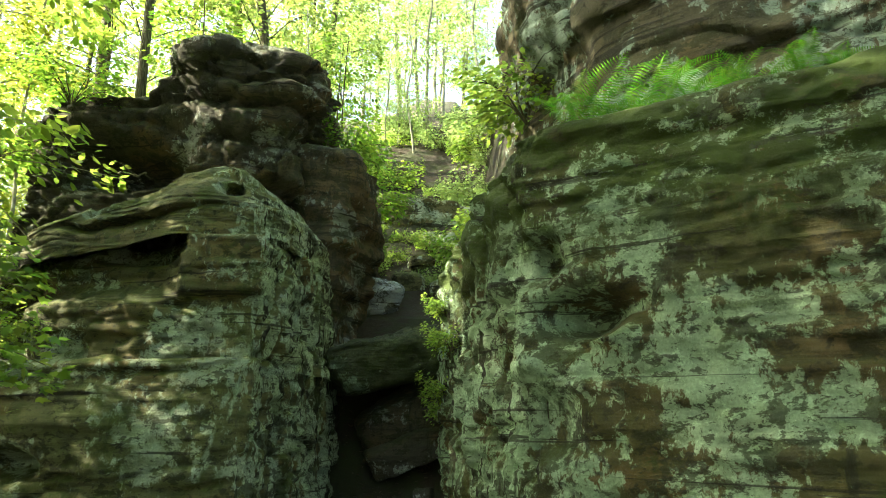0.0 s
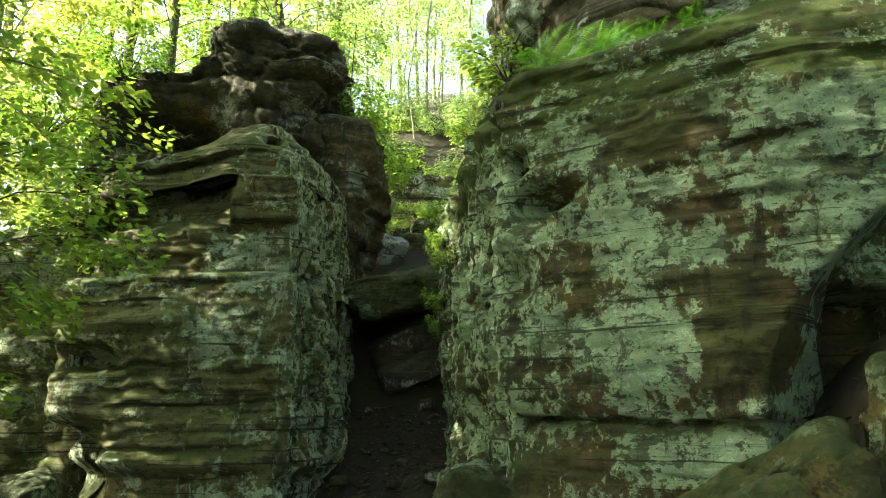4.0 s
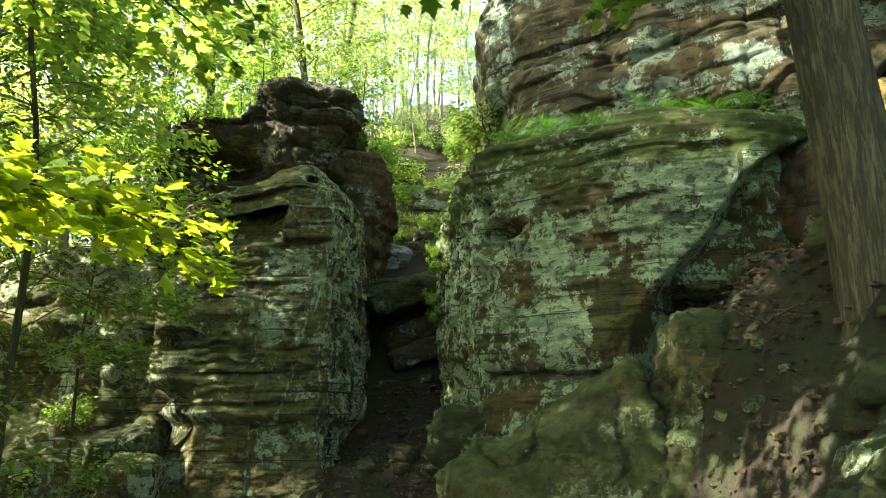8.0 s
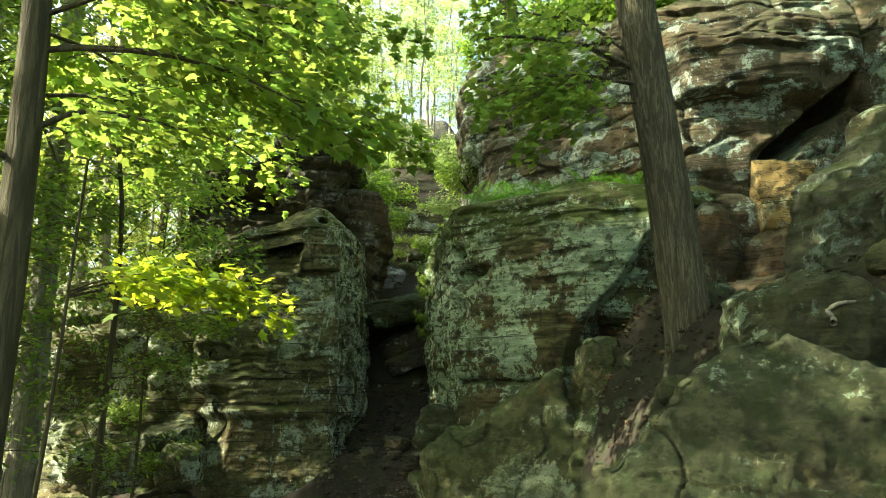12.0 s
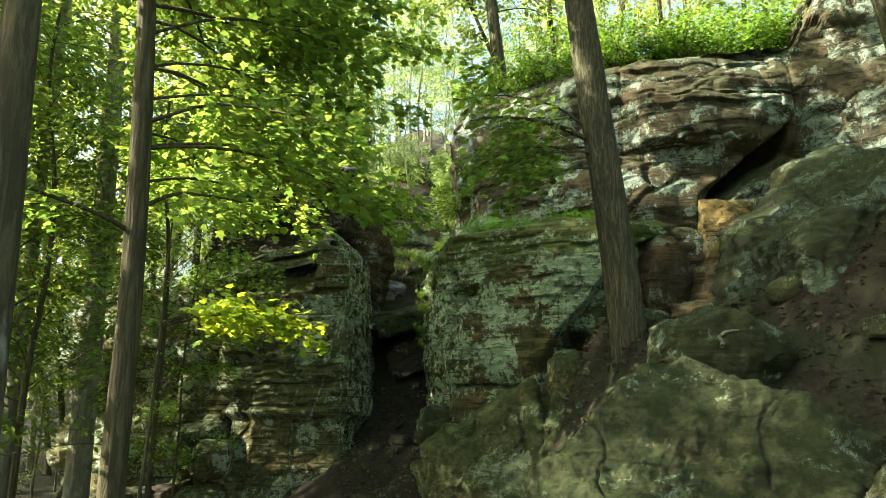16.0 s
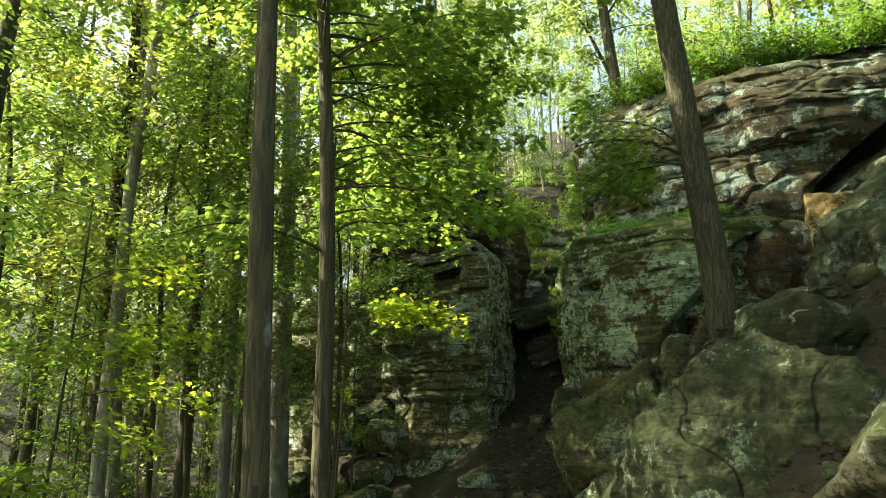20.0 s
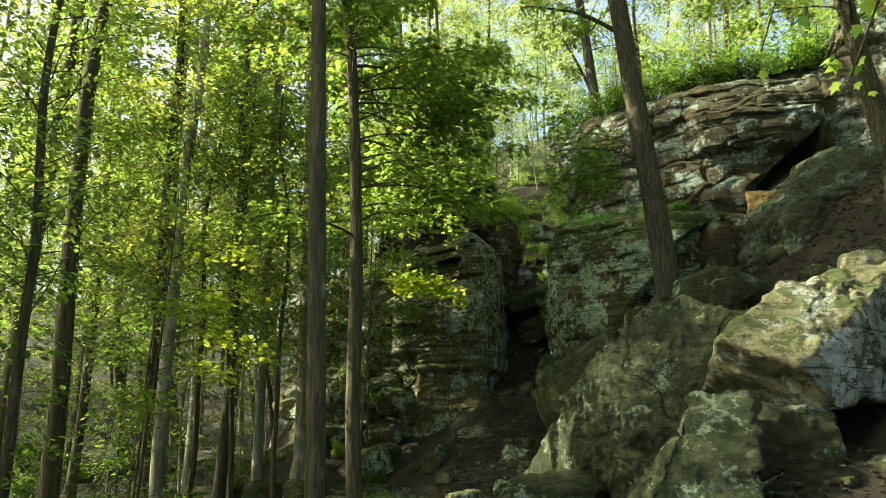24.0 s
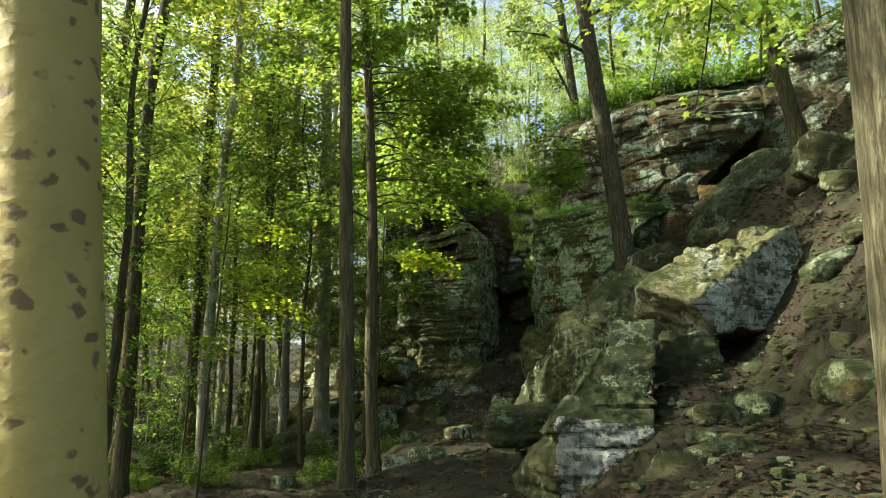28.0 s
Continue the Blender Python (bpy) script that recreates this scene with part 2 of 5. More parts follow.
def bark_material(name, dark, light, pale_at=0.6, furrow=9.0, pale=(0.33, 0.33, 0.28)):
    mat, nt, b = shader(name, 0.92)
    ridge, ridgef = spot(nt, furrow, 7, 0.65, 0.38, 0.62, (1, 1, 0.14), 0.6)
    blotch, _ = spot(nt, 2.6, 6, 0.6, pale_at, pale_at + 0.12, (1, 1, 0.6))
    fine, finef = spot(nt, 60, 6, 0.7, 0.3, 0.7, (1, 1, 0.4))
    split, splitf = spot(nt, furrow * 1.7, 5, 0.6, 0.44, 0.52, (1, 1, 0.10), 0.8)
    col = mix(nt, calc(nt, "MULTIPLY", ridge, split), dark, light)
    col = mix(nt, calc(nt, "MULTIPLY", blotch, 0.8), col, pale)
    col = mix(nt, calc(nt, "MULTIPLY", fine, 0.35), col, tuple(c * 0.5 for c in dark))
    nt.links.new(col, b.inputs["Base Color"])
    relief(nt, b, (splitf, 1.0, 0.04), (ridgef, 0.8, 0.03), (finef, 0.6, 0.006))
    return mat


def soil_material(name):
    mat, nt, b = shader(name, 0.95)
    big, _ = spot(nt, 0.8, 6, 0.6, 0.4, 0.62)
    lit, litf = spot(nt, 14, 5, 0.75, 0.42, 0.58)
    fine, finef = spot(nt, 60, 7, 0.75, 0.3, 0.7)
    gr, _ = spot(nt, 1.4, 10, 0.75, 0.47, 0.54)
    col = mix(nt, big, (0.016, 0.013, 0.008), (0.030, 0.023, 0.013))
    col = mix(nt, calc(nt, "MULTIPLY", lit, 0.6), col, (0.042, 0.034, 0.020))
    col = mix(nt, calc(nt, "MULTIPLY", gr, 0.85), col, (0.026, 0.038, 0.011))
    col = mix(nt, calc(nt, "MULTIPLY", fine, 0.5), col, (0.025, 0.02, 0.015))
    nt.links.new(col, b.inputs["Base Color"])
    relief(nt, b, (litf, 1.0, 0.06), (finef, 1.0, 0.02))
    return mat


GREEN_STONE = rock_material("green lichened sandstone", (0.075, 0.082, 0.024), (0.12, 0.085, 0.036), (0.34, 0.48, 0.31), (0.060, 0.095, 0.014), 0.500, 0.58, 0.5, 0.585, 0.8, (7.45, 7.9), -1.0, 0.25)
LEFT_STONE = rock_material("olive mossy sandstone", (0.165, 0.178, 0.078), (0.175, 0.150, 0.068), (0.46, 0.55, 0.40), (0.105, 0.145, 0.030), 0.532, 0.56, 0.5, 0.59, 0.6, None, 1.0, 0.35, side_at=0.5)
DARK_STONE = rock_material("dark weathered sandstone", (0.075, 0.068, 0.050), (0.15, 0.105, 0.055), (0.30, 0.33, 0.29), (0.05, 0.075, 0.02), 0.550, 0.60, 0.4, 0.53, 0.8, rust=0.35)
CLIFF_STONE = rock_material("grey banded sandstone", (0.090, 0.084, 0.050), (0.125, 0.095, 0.048), (0.30, 0.40, 0.33), (0.06, 0.085, 0.022), 0.518, 0.58, 0.5, 0.57, 0.6, rust=0.25)
BOULDER_STONE = rock_material("mossy boulder stone", (0.068, 0.086, 0.032), (0.084, 0.080, 0.032), (0.24, 0.32, 0.21), (0.021, 0.038, 0.006), 0.550, 0.500, 0.22, 0.60, 0.5, moss_size=4.5, lines=0.1)
# teal-green stone, its colour darkened further for the shade of trees
TEAL_STONE = rock_material("teal-green boulder stone", (0.042, 0.054, 0.028), (0.052, 0.055, 0.025), (0.14, 0.20, 0.15), (0.032, 0.052, 0.010), 0.540, 0.51, 0.4, 0.59, 0.5, moss_size=3.5, lines=0.15)
BLUE_STONE = rock_material("blue-grey broken stone", (0.32, 0.37, 0.34), (0.36, 0.36, 0.28), (0.50, 0.58, 0.54), (0.06, 0.08, 0.025), 0.49, 0.62, 0.3, 0.56, 0.7)
TAN_STONE = rock_material("tan boulder stone", (0.24, 0.238, 0.135), (0.235, 0.22, 0.11), (0.40, 0.45, 0.38), (0.085, 0.120, 0.024), 0.545, 0.53, 0.30, 0.61, 0.4, moss_size=4.0, lines=0.15)
SLAB_STONE = rock_material("dark mossy slab stone", (0.080, 0.095, 0.034), (0.110, 0.095, 0.038), (0.27, 0.34, 0.21), (0.042, 0.072, 0.011), 0.545, 0.51, 0.55, 0.60, 0.5, rust=0.35, moss_size=4.0, lines=0.1)
FOOT_STONE = rock_material("brown cliff foot stone", (0.095, 0.072, 0.040), (0.14, 0.092, 0.042), (0.20, 0.24, 0.17), (0.06, 0.075, 0.022), 0.57, 0.62, 0.4, 0.55, rust=0.5)
YELLOW_STONE = rock_material("yellow sandstone", (0.30, 0.22, 0.075), (0.27, 0.19, 0.06), (0.36, 0.38, 0.24), (0.08, 0.10, 0.03), 0.56, 0.62, 0.3, 0.58)
# pale blue base colour holds the sky reflected on the wet face
WET_STONE = rock_material("wet rock", (0.42, 0.47, 0.54), (0.38, 0.42, 0.46), (0.58, 0.63, 0.68), (0.04, 0.06, 0.02), 0.62, 0.66, 0.2, 0.6)
WET_STONE.node_tree.nodes["Principled BSDF"].inputs["Roughness"].default_value = 0.12
WET_STONE.node_tree.nodes["Principled BSDF"].inputs["Specular IOR Level"].default_value = 1.0
SOIL = soil_material("leaf litter soil")
LEAF = leaf_material("maple leaf", (0.068, 0.120, 0.027), (0.33, 0.49, 0.078))
LEAF_FAR = leaf_material("far leaf", (0.066, 0.104, 0.032), (0.34, 0.45, 0.115))
LEAF_GOLD = leaf_material("yellow-green leaf", (0.096, 0.130, 0.028), (0.46, 0.53, 0.085))
# brighter, yellower maple leaf with sunlight put into its colour
LEAF_LIT = leaf_material("sunlit maple leaf", (0.105, 0.170, 0.024), (0.52, 0.66, 0.05))
# the glow and haze of the gully are put into this paler leaf colour
LEAF_PALE = leaf_material("pale sunlit leaf", (0.085, 0.140, 0.048), (0.40, 0.55, 0.18))
# darker leaf colour that stands in for shade on bushes and low growth
LEAF_SHADED = leaf_material("shaded leaf", (0.050, 0.095, 0.020), (0.20, 0.36, 0.04))
FERN_GREEN = leaf_material("fern green", (0.045, 0.110, 0.016), (0.13, 0.32, 0.03))
BARK = bark_material("grey brown bark", (0.045, 0.043, 0.022), (0.135, 0.130, 0.075), 0.66, 20.0)
BARK_PALE = bark_material("pale grey bark", (0.16, 0.155, 0.11), (0.28, 0.275, 0.20), 0.52, 7.0, (0.44, 0.45, 0.37))
BARK_DARK = bark_material("dark brown bark", (0.050, 0.046, 0.022), (0.122, 0.110, 0.056), 0.66)


def beech_material(name):
    """Smooth yellow-grey bark with dark oval knots and stains."""
    mat, nt, b = shader(name, 0.75)
    tone, _ = spot(nt, 3.0, 5, 0.6, 0.36, 0.64, (1, 1, 0.5))
    g = nt.nodes.new("ShaderNodeNewGeometry")
    m = nt.nodes.new("ShaderNodeMapping")
    m.inputs["Scale"].default_value = (8.5, 8.5, 10.0)
    nt.links.new(g.outputs["Position"], m.inputs["Vector"])
    warp = node(nt, "TexNoise", Scale=1.3, Detail=3.0)
    nt.links.new(m.outputs[0], warp.inputs["Vector"])
    add = nt.nodes.new("ShaderNodeVectorMath")
    nt.links.new(m.outputs[0], add.inputs[0])
    nt.links.new(warp.outputs["Color"], add.inputs[1])
    knots = node(nt, "TexVoronoi", Scale=1.0)
    nt.links.new(add.outputs[0], knots.inputs["Vector"])
    r = nt.nodes.new("ShaderNodeMapRange")
    r.inputs["From Min"].default_value, r.inputs["From Max"].default_value = 0.31, 0.22
    nt.links.new(knots.outputs["Distance"], r.inputs["Value"])
    some, _ = spot(nt, 5.0, 3, 0.5, 0.33, 0.40)
    fine, finef = spot(nt, 45, 7, 0.7, 0.3, 0.7, (1, 1, 1.6))
    col = mix(nt, tone, (0.24, 0.20, 0.05), (0.29, 0.25, 0.075))
    col = mix(nt, calc(nt, "MULTIPLY", fine, 0.3), col, (0.20, 0.17, 0.09))
    col = mix(nt, calc(nt, "MULTIPLY", calc(nt, "MULTIPLY", r.outputs[0], some), 0.8), col, (0.07, 0.05, 0.025))
    nt.links.new(col, b.inputs["Base Color"])
    relief(nt, b, (knots.outputs["Distance"], 0.4, 0.02), (finef, 0.3, 0.004))
    return mat


BARK_BEECH = beech_material("spotted beech bark")


# ---- ground ----
def ground_height(x, y):
    """The height of the ground: a gully that climbs from the wood into the cleft, a rising bank, and hills above the cliffs."""
    x, y = np.asarray(x, float), np.asarray(y, float)
    mid = np.interp(y, [-40, -25, -12, -3, 0, 3, 6, 8, 9.3, 10.4, 11.2, 12.0, 14, 18, 22, 30, 60], [0.0, 0.1, 0.5, 1.2, 1.8, 2.5, 3.35, 4.15, 4.75, 5.5, 7.0, 8.0, 8.8, 11.0, 13.6, 19, 36])
    west = np.interp(y, [-40, -25, -3, 3, 6, 9, 11, 14, 30, 60], [-0.3, 0.0, 0.3, 0.8, 1.8, 3.2, 6.6, 9.5, 18, 34])
    flat = np.interp(y, [-40, 0, 10, 30, 60], [-0.3, 0.2, 0.7, 1.8, 7]) + 0.33 * np.maximum(-x - 26, 0)
    west = west + (flat - west) * smoothstep(-x, 7.5, 12)
    west = west + 0.03 * np.minimum(x + 6, 0) * smoothstep(-y, -9, 0) + 0.02 * np.maximum(-x - 10, 0)
    h = mid + (west - mid) * smoothstep(-x, 1.2, 5.0)
    bank = np.interp(y, [-30, -18, -12, -9, -6, -3, 0, 3, 6], [0.2, 0.5, 1.0, 1.3, 2.0, 3.1, 4.3, 3.7, 1.8])
    h = h + bank * smoothstep(x, 0.95, 3.3) + 1.15 * np.clip(x - 4.3, 0, 5.5) * smoothstep(y, -20, -7) * smoothstep(-y, -5, 3)
    plateau = 11.9 + 0.36 * np.maximum(y - 6, 0) + 0.1 * np.maximum(x - 4, 0)
    return h + (plateau - h) * smoothstep(x, 0.7, 2.2) * smoothstep(y + 0.35 * np.maximum(x - 6, 0), 4.6, 6.4)


def rough_ground(x, y):
    p = np.stack([x, y, x * 0], 1)
    return ground_height(x, y) + 0.16 * fbm(p * 0.7, 3, 5) + 0.05 * fbm(p * 3.1, 3, 9)


def ground_sheet():
    # fine near the path, coarse towards the horizon
    def steps(lo, hi, fine):
        out = [-420, -250, -150, -95, -65, -46]
        return np.concatenate([[v for v in out if v < lo - 4], np.arange(lo, hi, fine), [-v for v in out[::-1] if -v > hi + 4]])
    gx, gy = steps(-34, 26, 0.26), steps(-30, 40, 0.26)
    X, Y = np.meshgrid(gx, gy)
    x, y = X.ravel(), Y.ravel()
    cx, cy = np.clip(x, -60, 50), np.clip(y, -50, 70)
    z = rough_ground(cx, cy)
    n, m = len(gx), len(gy)
    i = (np.arange(m - 1)[:, None] * n + np.arange(n - 1)[None]).ravel()
    me = mesh_of("ground", np.stack([x, y, z], 1), np.stack([i, i + 1, i + n + 1, i + n], 1))
    return tagged(piece("ground", me, SOIL), "dark forest soil strewn with brown leaf litter", "ground", kind="structure")


ground_sheet()


# ---- rock ----
def outline(corners, ds, rounds=2, back=99.0, cut=0.28):
    """The corners of a plan, cut round and walked in even steps; with the way out at each step."""
    p = np.array(corners, float)
    for _ in range(rounds):
        q = np.roll(p, -1, 0)
        c = np.minimum(0.22, cut / np.linalg.norm(q - p, axis=1))[:, None]
        p = np.stack([p + (q - p) * c, q - (q - p) * c], 1).reshape(-1, 2)
    q = np.vstack([p, p[:1]])
    d = np.concatenate([[0], np.cumsum(np.linalg.norm(np.diff(q, axis=0), axis=1))])
    s = np.linspace(0, d[-1], max(24, int(d[-1] / ds)), endpoint=False)
    p = np.stack([np.interp(s, d, q[:, 0]), np.interp(s, d, q[:, 1])], 1)
    keep = (p[:, 1] < back) | (np.arange(len(p)) % 5 == 0)
    p, s = p[keep], s[keep]
    t = np.roll(p, -1, 0) - np.roll(p, 1, 0)
    t /= np.linalg.norm(t, axis=1)[:, None]
    return p, np.stack([t[:, 1], -t[:, 0]], 1), s


def strata(zw, s3, seed, thick, amp):
    """How far the bed at the height zw stands out: flat-fronted beds, each undercut below the lip of the next."""
    rng = np.random.default_rng(seed)
    tops = np.cumsum(rng.uniform(0.35, 1.65, 400) * thick) - 60 * thick
    k = np.searchsorted(tops, zw)
    k = np.clip(k, 1, len(tops) - 1)
    f = (zw - tops[k - 1]) / (tops[k] - tops[k - 1])
    out = rng.uniform(-1, 1, 400)[k]
    change = smooth_noise(np.stack([s3[:, 0] * 0.7, s3[:, 1] * 0.7, k * 7.7], 1), seed)
    down = (1 - f) * (tops[k] - tops[k - 1])
    deep = np.clip(0.35 + 1.1 * smooth_noise(np.stack([s3[:, 0] * 1.1, s3[:, 1] * 1.1, k * 3.1], 1), seed + 3), 0, 1)
    return amp * (0.6 * out + 0.8 * change) - amp * 1.9 * deep * np.exp(-down / (0.10 * thick + 0.02))


def undercut(p, z, lip, depth, soft, seed=0):
    """A groove whose roof is the sharp lip and whose floor runs out softly; it comes and goes along the face."""
    q = np.column_stack([p[:, :2] * 1.3, np.full(len(p), seed * 5.3)])
    below = lip + 0.02 * fbm(p * np.array([5.0, 5.0, 0.6]), 3, seed) - z
    come = np.clip(0.55 + 1.1 * smooth_noise(q, seed + 40), 0, 1.3)
    return np.where(below > 0, -depth * come * np.exp(-np.maximum(below, 0) / (soft * (0.7 + 0.6 * come))), 0)


def span(v, a, b, soft=0.25):
    return smoothstep(v, a - soft, a + soft) * (1 - smoothstep(v, b - soft, b + soft))


def rock_block(name, corners, z0, top, material, label, seed, ds=0.09, thick=0.28, amp=0.09, lump=0.16, dip=(0, 0), profile=None, shapes=(), edge=0.25, rounds=2, category="rock", kind="", group="", blocks=((0.8, 0.8, 3.6), 0.035), cracks=0.10, back=99.0, slices=(), cut=0.28, flakes=0, carve=None, skin=1.0):
    """A bedded block of rock: its plan, its base and top(x, y); profile: heights and how far the rock stands out there;
    shapes: hollows and noses as (x, y, z, rx, ry, rz, out); carve(points, ways out, wander): joints and ledges of its own."""
    p, out, s = outline(corners, ds, rounds, back, cut)
    n = len(p)
    c = p.mean(0)
    h = top(p[:, 0], p[:, 1])
    foot = z0(p[:, 0], p[:, 1]) if callable(z0) else np.full(n, float(z0))
    z0 = foot.min()
    rows = max(8, int((h.max() - z0) / (ds * 0.85)))
    rings = []
    for r in range(rows + 1):
        v = r / rows
        z = foot + (h - foot) * v
        rings.append(np.column_stack([p, z]))
    P = np.concatenate(rings)
    O = np.tile(out, (rows + 1, 1))
    H = np.tile(h, rows + 1)
    w = 0.10 * fbm(P * 0.8, 3, seed + 1)
    zw = P[:, 2] + dip[0] * P[:, 0] + dip[1] * P[:, 1] + w
    d = strata(zw, P, seed, thick, amp) + strata(zw, P, seed + 5, thick * 0.35, amp * 0.25)
    d += lump * fbm(P * 0.75, 3, seed + 2) + skin * (0.022 * fbm(P * np.array([3.0, 3.0, 6.0]), 4, seed + 3) - 0.030 * np.abs(smooth_noise(P * np.array([1.1, 1.1, 13.0]), seed + 16)) + 0.014 * fbm(P * 11.0, 2, seed + 17))
    if carve:
        d += carve(P, O, 0.05 * fbm(P * np.array([1.6, 1.6, 0.4]), 3, seed + 18))
    size, deep = blocks
    val, near = broken(P + 0.06 * fbm(P * 2.5, 2, seed + 7)[:, None], size, seed + 8)
    d += deep * val - deep * 0.9 * np.exp(-(near / 0.07) ** 2)
    val, near = broken(P, np.array(size) * 2.6, seed + 9)
    d += deep * 0.4 * val - deep * 0.4 * np.exp(-(near / 0.08) ** 2)
    crack = np.abs(smooth_noise(np.column_stack([P[:, :2] * 1.1, P[:, 2] * 0.25]), seed + 4))
    d -= cracks * np.exp(-(crack / 0.035) ** 2)
    if flakes:
        side = np.clip((O[:, 0] * flakes - 0.55) / 0.3, 0, 1)
        val, near = broken(P, (3.4, 3.4, 1.1), seed + 14)
        fine, close = broken(P, (8.0, 8.0, 2.2), seed + 15)
        d += side * (0.06 * val - 0.08 * np.exp(-(near / 0.08) ** 2) + 0.025 * fine - 0.03 * np.exp(-(close / 0.1) ** 2))
    if profile:
        d += np.interp(zw, [a for a, _ in profile], [b for _, b in profile])
    for x, y, z, rx, ry, rz, far in shapes:
        q = ((P[:, 0] - x) / rx) ** 2 + ((P[:, 1] - y) / ry) ** 2 + ((P[:, 2] - z) / rz) ** 2
        d += far * np.exp(-q ** 1.5)
    below = np.clip((H - P[:, 2]) / edge, 0, 1)
    d -= edge * 0.7 * (1 - np.sqrt(np.clip(1 - (1 - below) ** 2, 0, 1)))
    P[:, :2] += O * d[:, None]
    last = P[-n:]
    c = last[:, :2].mean(0)
    caps, m = [], max(8, int(np.ptp(p, axis=0).max() / 2 / (ds * 1.6)))
    for r in range(1, m + 1):
        u = 1 - (r / m) * 0.98
        xy = c + (last[:, :2] - c) * u
        z = top(xy[:, 0], xy[:, 1]) + edge * 0.35 * (1 - u) ** 0.5 + 0.10 * fbm(np.column_stack([xy, xy[:, :1] * 0]) * 1.1, 4, seed + 6) * min(1, r / 3)
        caps.append(np.column_stack([xy, z]))
    V = np.concatenate([P] + caps)
    for *a, far in slices:
        a = np.array(a)
        rough = 0.10 * fbm(V * 1.2, 4, seed + 12)
        V = V - np.maximum(V @ a - far + rough, 0)[:, None] * a * 0.95
    total = rows + m
    i = np.arange(n)
    j = (i + 1) % n
    F = np.concatenate([np.stack([r * n + i, r * n + j, (r + 1) * n + j, (r + 1) * n + i], 1) for r in range(total)])
    return thing(name, V, F, material, label, category, group, kind)


def cube_sphere(n):
    g = np.tan(np.linspace(-np.pi / 4, np.pi / 4, n + 1))
    a, b = np.meshgrid(g, g)
    a, b, o = a.ravel(), b.ravel(), np.ones(a.size)
    sides = [np.stack(v, 1) for v in ((o, a, b), (-o, -a, b), (-a, o, b), (a, -o, b), (a, b, o), (a, -b, -o))]
    i = (np.arange(n)[:, None] * (n + 1) + np.arange(n)[None]).ravel()
    f = np.stack([i, i + 1, i + n + 2, i + n + 1], 1)
    v, f = joined([(q, f) for q in sides])
    v = v / np.linalg.norm(v, axis=1)[:, None]
    key = np.round(v * 4000).astype(np.int64)
    _, first, back = np.unique(key, axis=0, return_index=True, return_inverse=True)
    return v[first], back.ravel()[f]


SPHERES = {}


def boulder_mesh(size, seed, n=24, boxy=5.0, cuts=7, beds=0.0, turn=(0, 0, 0), chips=0.12, along=None, face=None, keep=0.0, slices=()):
    """A broken boulder: a boxy lump, planed off by several breaks, then worn."""
    if n not in SPHERES:
        SPHERES[n] = cube_sphere(n)
    v, f = SPHERES[n]
    rng = np.random.default_rng(seed)
    size = np.array(size, float)
    v = v / ((np.abs(v) ** boxy).sum(1) ** (1 / boxy))[:, None]
    for _ in range(cuts):
        a = rng.normal(size=3)
        a /= np.linalg.norm(a)
        lim = np.abs(a).sum() * (rng.uniform(0.62, 0.86) + keep)
        over = np.maximum(v @ a - lim, 0)
        v = v - over[:, None] * a * 0.93
    v = v * size / 2
    r = np.asarray(Euler([radians(t) for t in turn]).to_matrix())
    if along:
        z = Vector(face).normalized()
        x = (Vector(along) - z * z.dot(Vector(along))).normalized()
        r = np.array([x, z.cross(x), z]).T
    big = size.max()
    nrm = v / np.linalg.norm(v, axis=1)[:, None]
    d = chips * 0.5 * big * fbm(v / big * 2.2 + seed, 3, seed) * 0.5 + 0.028 * big * fbm(v / big * 9 + seed, 5, seed + 2)
    val, near = broken(v + seed, np.array((3.2, 3.2, 3.6)) / big, seed)
    d = d + chips * 0.25 * big * val - chips * 0.12 * big * np.exp(-(near / 0.05) ** 2)
    if beds:
        d = d + strata(v[:, 2] + 0.05 * fbm(v, 2, seed), v + seed, seed, beds, 0.05)
    v = (v + nrm * d[:, None]) @ r.T
    for *a, far in slices:
        a = np.array(a) / np.linalg.norm(a)
        rough = 0.02 * big * fbm(v / big * 5 + seed, 3, seed + 7)
        v = v - np.maximum(v @ a - far + rough, 0)[:, None] * a * 0.96
    return v, f


